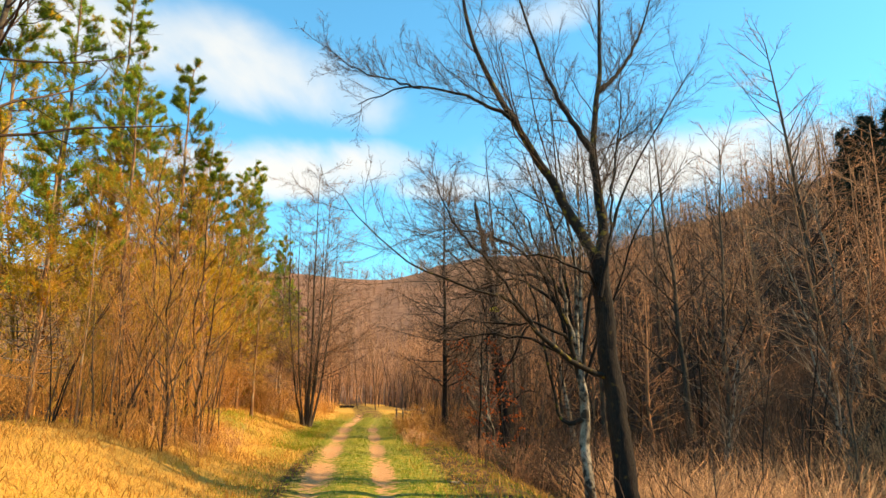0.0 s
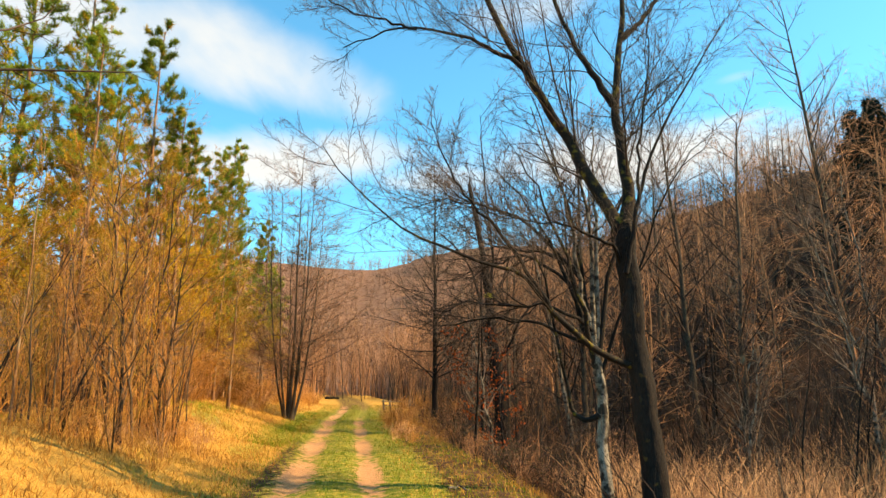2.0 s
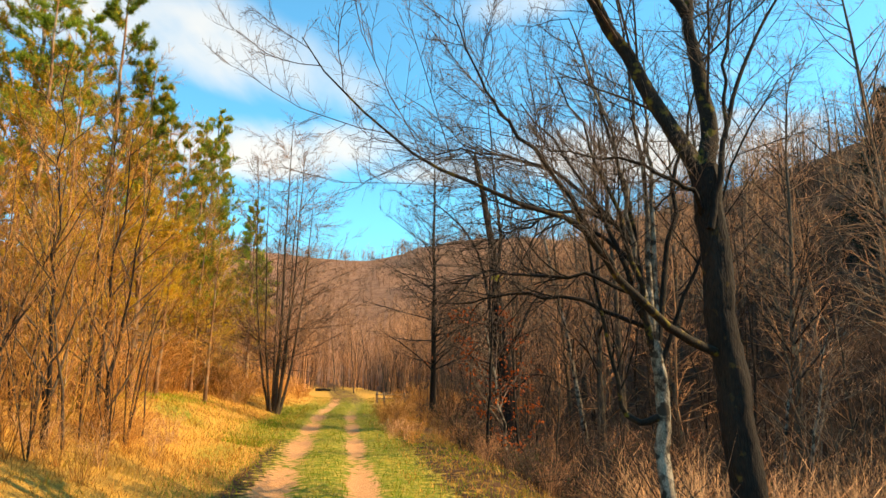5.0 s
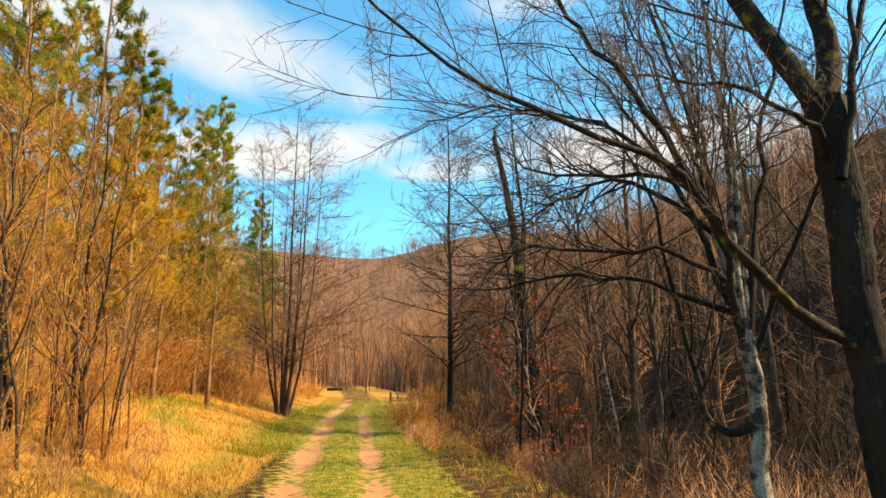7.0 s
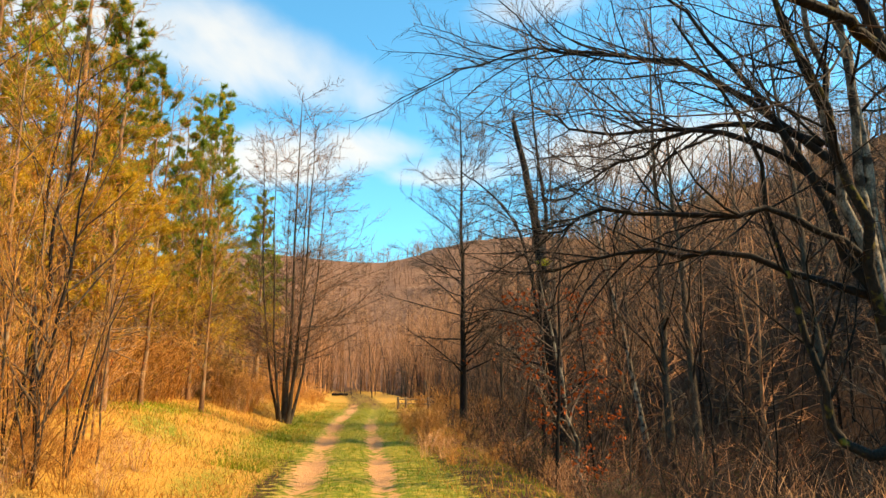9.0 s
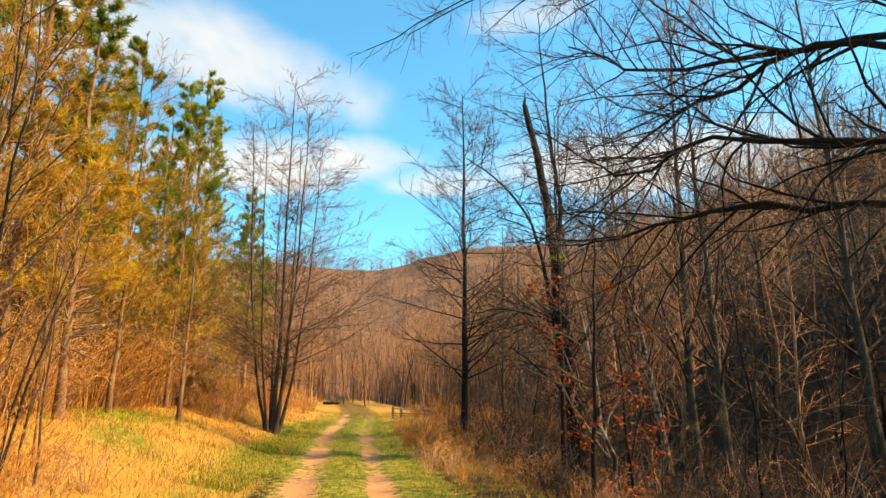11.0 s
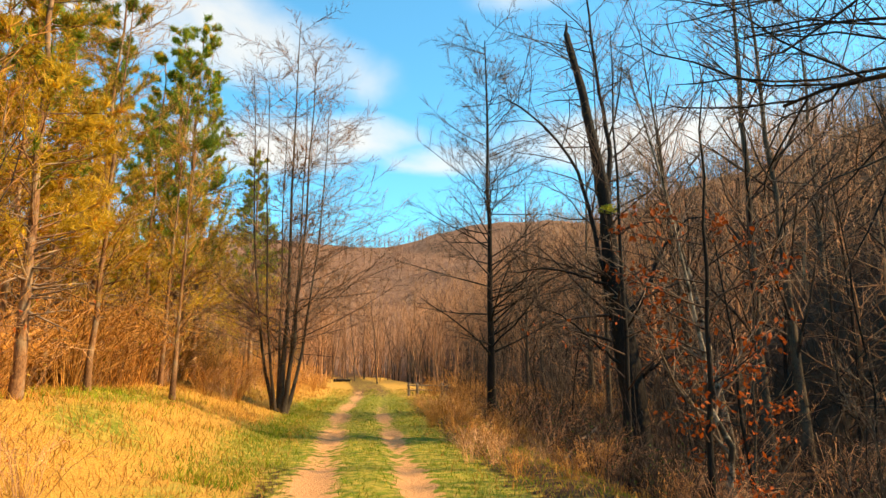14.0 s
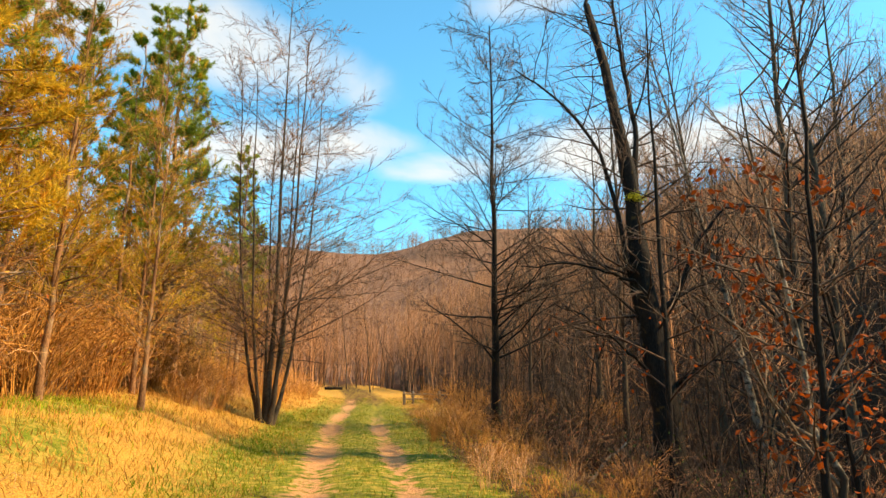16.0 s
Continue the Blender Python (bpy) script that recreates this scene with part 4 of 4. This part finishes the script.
while len(far_spots) < 1400:
    y = 84 + 215 * rng.random() ** 0.8
    x = rng.uniform(-0.35 * y - 12, 0.6 * y + 10)
    if abs(x - float(road_x(y))) > 5 or y > 92:
        far_spots.append((x, y))
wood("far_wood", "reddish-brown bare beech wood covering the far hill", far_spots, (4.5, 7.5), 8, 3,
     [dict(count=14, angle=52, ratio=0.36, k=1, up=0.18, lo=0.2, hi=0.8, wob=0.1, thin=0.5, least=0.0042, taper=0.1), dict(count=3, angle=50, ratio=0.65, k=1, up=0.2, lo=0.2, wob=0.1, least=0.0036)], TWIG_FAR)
valley_spots = [(x, y) for x, y in zip(rng.uniform(-24, 24, 420), rng.uniform(70, 108, 420)) if abs(x - float(road_x(y)) - 1) > 4.5 or y > 84]
wood("valley_wood", "grey-brown bare wood closing the end of the valley", valley_spots, (7.0, 11.0), 8, 3,
     [dict(count=18, angle=44, ratio=0.30, k=2, up=0.2, lo=0.25, wob=0.12, thin=0.4, least=0.0016, taper=0.3), dict(count=5, angle=44, ratio=0.5, k=1, up=0.12, lo=0.15, wob=0.1, least=0.0011)], TWIG_BROWN)
back_spots = [(float(road_x(y)) - u, y) for u, y in zip(rng.uniform(11, 28, 160), rng.uniform(12, 74, 160))]
wood("pine_undergrowth", "dense olive-gold saplings crowding behind the pines", back_spots, (6, 10), 6, 3,
     [dict(count=24, angle=48, ratio=0.26, k=2, up=0.12, lo=0.05, wob=0.12, thin=0.5, least=0.0024, taper=0.3), dict(count=6, angle=44, ratio=0.5, k=1, up=0.08, lo=0.15, wob=0.1, least=0.0018)], TWIG_OLIVE)


# ---- grass ----
def blades(name, label, mat, n, u0, u1, y0, y1, h0, h1, w, keep, lean=0.5):
    y = y0 + (y1 - y0) * rng.random(n) ** 1.4
    u = rng.uniform(u0, u1, n)
    x = u + road_x(y)
    m = rng.random(n) < keep(u, y, x)
    x, y = x[m], y[m]
    k = len(x)
    p = np.stack([x, y, height(x, y) - 0.02], -1)
    d = unit(np.stack([rng.normal(0, lean, k), rng.normal(0, lean, k), np.ones(k)], -1))
    L = rng.uniform(h0, h1, k)[:, None]
    a = rng.uniform(0, 6.283, k)
    s = np.stack([np.cos(a), np.sin(a), np.zeros(k)], -1) * w
    bend = np.stack([rng.normal(0, lean, k), rng.normal(0, lean, k), -rng.random(k) * 0.3], -1) * L * 0.5
    v = np.stack([p - s, p + s, p + d * L * 0.55 - s * 0.7, p + d * L * 0.55 + s * 0.7, p + d * L + bend], 1)
    f = np.arange(k)[:, None] * 5 + np.array([0, 1, 3, 0, 3, 2, 2, 3, 4])
    so = Soup()
    so.add(v, f)
    return tagged(new(name, so.mesh(name, mat, False)), label, "grass", kind="stuff")


patch = lambda x, y: 0.5 + 0.5 * np.sin(x * 1.7 + np.sin(y * 1.1)) * np.sin(y * 0.9 + 0.6 * np.sin(x * 2.0))
blades("dry_grass", "long golden dry grass on the banks", STRAW, 70000, -9, -1.3, 5, 62, 0.07, 0.28, 0.008, lambda u, y, x: smooth(1.2, 2.2, -u) * (1 - smooth(6.5, 9, -u)) * (0.45 + 0.55 * patch(x * 0.8, y * 0.7)) * (1 - 0.8 * np.exp(-((u + 6.0) / 1.3) ** 2 - ((y - 28) / 3.0) ** 2)) * (1 - 0.85 * np.exp(-((u + 2.3) / 0.8) ** 2) * smooth(20, 27, y)))
blades("dry_grass", "dry grass along the ditch side", STRAW, 11000, 1.4, 5.5, 8, 62, 0.08, 0.26, 0.008, lambda u, y, x: smooth(1.0, 2.6, u) * (0.35 + 0.65 * patch(x, y)))
blades("green_grass", "short green grass between and beside the wheel ruts", GRASS_GREEN, 70000, -2.6, 4.0, 8, 60, 0.04, 0.14, 0.006, lambda u, y, x: np.clip(1 - np.exp(-((np.abs(u) - 0.78) / np.where(u < 0, 0.44, 0.34)) ** 2) * 1.35, 0, 1) * (0.4 + 0.6 * patch(x + 3, y)))
blades("green_grass", "lush green grass at the foot of the bank", GRASS_GREEN, 14000, -4.0, -1.2, 22, 46, 0.08, 0.22, 0.008, lambda u, y, x: np.exp(-((u + 2.3) / 0.7) ** 2) * (0.3 + 0.7 * patch(x, y)))
blades("green_grass", "yellow-green grass on the sunny mound", GRASS_GREEN, 14000, -9.0, -3.5, 22, 34, 0.08, 0.24, 0.008, lambda u, y, x: np.exp(-((u + 6.0) / 1.3) ** 2 - ((y - 28) / 3.0) ** 2))


# ---- brush ----
def bush(label, n, h, mat, group, r=0.009, droop=0.25, leaves=None):
    t = thing("bush", label, "bush", group)
    a = rng.uniform(0, 6.283, n)
    out = rng.uniform(0.15, 0.9, n) * h
    top = h * rng.uniform(0.5, 1.0, n)
    c = np.stack([np.cos(a), np.sin(a), np.zeros(n)], -1)
    z = np.array([0, 0, 1.0])
    foot = c * rng.uniform(0, 0.25, (n, 1)) * h - z * 0.05
    P = np.stack([foot, foot + c * out[:, None] * 0.25 + z * top[:, None] * 0.55, foot + c * out[:, None] * 0.65 + z * top[:, None] * 0.92, foot + c * out[:, None] + z * top[:, None] * (1 - droop)], 1)
    P[:, 1:] += rng.normal(0, 0.05 * h, P[:, 1:].shape)
    R = np.linspace(r, r * 0.45, 4)[None] * np.ones((n, 1))
    Q, QR = sprout(P, R, count=4, angle=45, ratio=0.42, k=1, up=0.08, lo=0.2, wob=0.15, least=r * 0.6)
    W, WR = sprout(Q, QR, count=2, angle=42, ratio=0.5, k=1, up=0.05, lo=0.2, wob=0.1, least=r * 0.42)
    s = Soup()
    for p, q in ((P, R), (Q, QR), (W, WR)):
        tubes(s, p, q, 3, True)
    part("twig_mass", s, mat, t, kind="stuff")
    if leaves:
        s = Soup()
        pick = np.concatenate([W[:, -1], Q[:, 1]])
        leaf_tris(s, pick[rng.random(len(pick)) < leaves[0]], leaves[2], -0.3)
        part("foliage", s, leaves[1], t, "withered leaves", "stuff", smooth=False)
    return t


brown_bushes = [lambda: bush("low tangled brown bush at the wood edge", 20, 1.5, TWIG_TAN, "bushes of the verges", leaves=(0.14, LEAF_RUST, 0.06)), lambda: bush("low tangled golden bush at the wood edge", 24, 1.3, TWIG_GOLD, "bushes of the verges", r=0.012), lambda: bush("low twiggy tan bush at the wood edge", 22, 1.8, TWIG_GOLD, "bushes of the verges", r=0.012, leaves=(0.12, STRAW, 0.07))]
dark_bushes = [lambda: bush("low dark bramble tangle in the ditch", 22, 1.3, TWIG_DARK, "brambles of the ditch", leaves=(0.25, material("leaf_bramble", (0.03, 0.05, 0.012), (0.10, 0.13, 0.03), 5, bump=0, through_light=0.2), 0.06)), lambda: bush("low brown bramble tangle in the ditch", 20, 1.5, TWIG_BROWN, "brambles of the ditch", leaves=(0.08, LEAF_RUST, 0.06))]
scatter(brown_bushes, spots(26, -5.2, -3.2, 13, 20, 0.3, 0.6, 0.35) + spots(84, -9.4, -6.8, 20, 38, 0.8, 1.8, 0.36) + spots(24, -6.5, -3.6, 34, 48, 0.5, 1.0, 0.5) + spots(16, -5.5, -3.2, 48, 66, 0.5, 1.0, 0.6), 0)
scatter(dark_bushes, spots(16, 3.4, 4.8, 15, 22, 0.4, 0.65, 0.5) + spots(34, 4.0, 7.5, 18, 34, 0.5, 1.0, 0.6) + spots(24, 6.5, 12, 13, 34, 0.7, 1.2, 0.8), 0)
scatter(brown_bushes, [p for p in spots(40, 1.9, 4.6, 22, 36, 0.22, 0.5, 0.35) + spots(38, 2.4, 5.4, 30, 56, 0.35, 0.75, 0.5) + spots(20, 5, 12, 36, 60, 0.6, 1.1, 0.9) if not (42 < p[1] < 54 and p[0] - road_x(p[1]) < 3.6)], 0)


def oak(x, y, h, r, n_leaves, low, high, lean=(0, 0)):
    """A young oak that has kept its withered leaves."""
    z = at_ground(x, y) - 0.15
    t = thing("oak_sapling", "thin young oak holding rust-red withered leaves", "sapling", "young oaks", at=(x, y, z))
    line = wobble(curve_line([(0, 0, 0), (lean[0] * 0.5, lean[1] * 0.5, h * 0.5), (lean[0], lean[1], h)], 9), 0.02)
    rad = taper(r, 0.008, 9, 0.2)
    s = Soup()
    tubes(s, line[None], rad[None], 8)
    part("stem", s, BARK_DARK, t)
    P, R = sprout(line[None], rad[None], count=20, angle=68, ratio=0.27, k=4, up=0.04, lo=0.2, wob=0.1, thin=0.4, least=0.008)
    each_part("branch", P, R, 4, TWIG_DARK, t)
    Q, QR = sprout(P, R, count=6, angle=45, ratio=0.45, k=2, up=0.02, lo=0.2, wob=0.1, least=0.005)
    s = Soup()
    tubes(s, Q, QR, 3)
    part("twig_mass", s, TWIG_DARK, t, kind="stuff")
    f = rng.random((len(Q), 8, 1))
    pos = (Q[:, :1] * (1 - f) + Q[:, -1:] * f).reshape(-1, 3) + rng.normal(0, 0.05, (len(Q) * 8, 3))
    zz = pos[:, 2] / h
    w = np.exp(-((zz - (low + high) / 2) / (high - low)) ** 2 * 2) * (0.3 + 0.7 * patch(pos[:, 0] * 3, pos[:, 2] * 4))
    pos = pos[rng.random(len(pos)) < w * (zz < high + 0.05)]
    s = Soup()
    leaf_tris(s, pos[:n_leaves], 0.085, -0.5, 0.6)
    part("foliage", s, LEAF_RUST, t, "rust-red withered leaves", "stuff", smooth=False)
    return t


oak(0.6, 20.0, 5.6, 0.05, 900, 0.15, 0.7, (0.25, 0))
oak(1.3, 25.4, 9.9, 0.075, 500, 0.1, 0.32, (0.1, 0))
oak(1.55, 20.8, 4.4, 0.04, 500, 0.2, 0.7, (-0.2, 0.2))

# bare tree whose crown hangs in beside the start of the walk
single_tree("bare_tree", "bare spreading tree on the bank with drooping twigs", -9.7, 10.0, 11.5, 0.16, BARK_ALDER, [TWIG_DARK, TWIG_DARK, TWIG_GREY],
            [dict(count=24, angle=62, ratio=0.42, k=5, up=0.10, lo=0.4, wob=0.1, thin=0.42, taper=0.4, least=0.012), dict(count=7, angle=42, ratio=0.42, k=3, up=0.02, lo=0.2, wob=0.12, least=0.006), dict(count=5, angle=40, ratio=0.45, k=2, up=-0.05, lo=0.15, wob=0.12, least=0.004)], lean=(1.0, 0))

for x, y, h, lx in [(-8.0, 18.0, 6.8, 0.3), (-7.4, 17.2, 5.2, 0.5), (-8.7, 17.4, 7.1, -0.4), (-7.1, 14.6, 4.9, -0.3), (-9.0, 19.5, 7.6, 0.2)]:
    single_tree("young_tree", "young bare tree with dark stem and golden twigs", x, y, h, 0.055, BARK_DARK, [BARK_ALDER, TWIG_GOLD, TWIG_GOLD],
                [dict(count=14, angle=45, ratio=0.42, k=5, up=0.2, lo=0.15, wob=0.12, thin=0.6, taper=0.4, least=0.012), dict(count=7, angle=42, ratio=0.42, k=3, up=0.1, lo=0.15, wob=0.12, least=0.007), dict(count=5, angle=40, ratio=0.45, k=1, up=0.05, lo=0.15, wob=0.12, least=0.005)], lean=(lx, 0), group="young trees of the bank", bend=0.5)

WOOD_THIN = [dict(WOOD[0], thin=0.26, least=0.009, angle=62, count=46), dict(WOOD[1], count=9), dict(WOOD[2])]
for x, y, h, lx in [(-10.2, 27.2, 9.6, 0.3), (-11.1, 25.4, 11.2, 0.2), (-10.3, 20.8, 9.2, -0.3), (-11.0, 33.2, 10.0, 0.3), (-9.2, 29.5, 7.0, 0.2), (-11.9, 28.4, 11.1, 0.0)]:
    single_tree("golden_tree", "slim bare tree with a haze of golden twigs", x, y, h, 0.075, BARK_PINE, [BARK_PINE, TWIG_GOLD, TWIG_OLIVE], WOOD_THIN, lean=(lx, 0), group="golden trees of the thicket", split=False)
for x, y, h, lx in [(10.1, 16.2, 6.7, -1.6), (11.5, 18.4, 7.2, -2.0), (9.3, 22.6, 6.0, 1.2), (13.2, 20.4, 7.7, -1.0), (7.5, 18.6, 5.0, 0.9), (1.25, 20.75, 5.4, -0.9)]:
    single_tree("pale_tree", "crooked pale-barked young tree on the slope foot", x, y, h, 0.06, BARK_PALE, [TWIG_GREY, TWIG_GREY, TWIG_GREY],
                [dict(count=14, angle=48, ratio=0.42, k=5, up=0.12, lo=0.2, wob=0.14, thin=0.55, taper=0.4, least=0.010), dict(count=7, angle=44, ratio=0.42, k=3, up=0.08, lo=0.15, wob=0.14, least=0.006), dict(count=6, angle=42, ratio=0.45, k=1, up=0.05, lo=0.15, wob=0.12, least=0.004)], lean=(lx, -0.4), group="pale trees of the slope", bend=0.6)


# ---- fence, logs ----
def log(name, label, pts, r0, r1, mat, category="log"):
    p = np.array(pts, float)
    t = thing(name, label, category, at=tuple(p[0]))
    line = wobble(curve_line(p - p[0], 8), 0.015)
    s = Soup()
    tubes(s, line[None], taper(r0, r1, 8)[None], 9)
    n = s.n
    s.add(np.concatenate([line[:1], line[-1:]]), np.array([], int))
    ring = np.arange(9)
    s.f.append(np.stack([np.full(9, n), (ring + 1) % 9, ring], -1))
    s.f.append(np.stack([np.full(9, n + 1), n - 9 + ring, n - 9 + (ring + 1) % 9], -1))
    part("stem", s, mat, t)
    return t


fence = thing("rail_fence", "short weathered wooden rail fence beside the track", "fence", at=(-3.8, 52.0, at_ground(-3.8, 52.0)))
posts_xy = [(0, 0), (0.5, 0.1), (2.0, 0.5), (3.6, 0.9)]
for px, py in posts_xy:
    s = Soup()
    tubes(s, wobble(curve_line([(px, py, -0.2), (px + 0.02, py, 0.3), (px, py + 0.02, 0.75)], 4), 0.01)[None], np.full((1, 5), 0.075), 8)
    top = s.n
    s.add([(px, py + 0.02, 0.78)], np.array([], int))
    s.f.append(np.stack([np.full(8, top), top - 8 + np.arange(8), top - 8 + (np.arange(8) + 1) % 8], -1))
    part("post", s, WOOD_GREY, fence)
for zz in (0.35, 0.62):
    s = Soup()
    tubes(s, wobble(curve_line([(-0.1, -0.08, zz), (1.0, 0.17, zz - 0.03), (2.2, 0.45, zz - 0.06), (3.8, 0.85, zz - 0.12)], 8), 0.012)[None], taper(0.04, 0.03, 8)[None], 6)
    part("rail", s, WOOD_GREY, fence)

log("fallen_log", "dark fallen log lying at the bend of the track", [(-12.0, 78, at_ground(-12.0, 78) + 0.12), (-11.2, 78, at_ground(-11.2, 78) + 0.14), (-10.3, 78.2, at_ground(-10.3, 78.2) + 0.12)], 0.16, 0.12, BARK_DARK)
log("fallen_branch", "pale broken branch leaning in the brush", [(0.37, 27.4, at_ground(0.37, 27.4) + 0.02), (0.8, 27.6, at_ground(0.37, 27.4) + 0.42), (1.3, 27.8, at_ground(0.37, 27.4) + 0.75)], 0.035, 0.02, WOOD_GREY, "branch")
log("fallen_branch", "grey fallen branch lying on the grassy verge", [(-0.45, 13.4, at_ground(-0.45, 13.4) + 0.03), (-0.25, 13.45, at_ground(-0.25, 13.45) + 0.05), (-0.05, 13.4, at_ground(-0.05, 13.4) + 0.03)], 0.025, 0.015, BARK_PALE, "branch")


# ---- thin undergrowth as masses ----
def sprays(name, label, mat, n, u0, u1, y0, y1, h0, h1, r, power=1.0):
    y = rng.uniform(y0, y1, n)
    x = u0 + (u1 - u0) * rng.random(n) ** power + road_x(y)
    p = np.stack([x, y, height(x, y) - 0.03], -1)
    L = rng.uniform(h0, h1, n)[:, None]
    d = unit(np.stack([rng.normal(0, 0.45, n), rng.normal(0, 0.45, n), np.ones(n)], -1))
    b = np.stack([rng.normal(0, 0.4, n), rng.normal(0, 0.4, n), -rng.random(n) * 0.3], -1)
    P = np.stack([p, p + d * L * 0.5, p + d * L + b * L * 0.4], 1)
    R = np.stack([np.full(n, r), np.full(n, r * 0.8), np.full(n, r * 0.35)], 1) * rng.uniform(0.6, 1.4, (n, 1))
    Q, QR = sprout(P, R, count=3, angle=40, ratio=0.4, k=1, up=0.1, lo=0.3, wob=0.1, least=r * 0.45)
    s = Soup()
    tubes(s, P, R, 3, True)
    tubes(s, Q, QR, 3, True)
    return tagged(new(name, s.mesh(name, mat)), label, "undergrowth", kind="stuff")


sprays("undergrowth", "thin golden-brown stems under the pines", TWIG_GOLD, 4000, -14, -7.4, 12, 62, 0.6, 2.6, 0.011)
sprays("undergrowth", "thin brown stems on the shaded slope", TWIG_BROWN, 2400, 7, 36, 8, 22, 0.6, 2.6, 0.011, 1.4)
# stems beyond y = 22 take the dark colour as painted shade
sprays("undergrowth", "thin stems deep in the wood, coloured dark for its shade", TWIG_DARK, 3000, 7, 36, 22, 70, 0.6, 2.6, 0.011, 1.4)
# lit counterpart of the dark stems, brightened by colour up to y = 18
sprays("undergrowth", "thin stems at the slope foot, sunlight put into their tan colour", TWIG_TAN, 6400, 6.0, 22, 7, 18, 0.6, 2.4, 0.009, 1.1)
# more darkened stems mixed in, shade by colour again
sprays("undergrowth", "thin stems on the slope, coloured dark for its shade", TWIG_DARK, 2000, 5, 24, 8, 60, 0.8, 3.2, 0.012, 1.2)
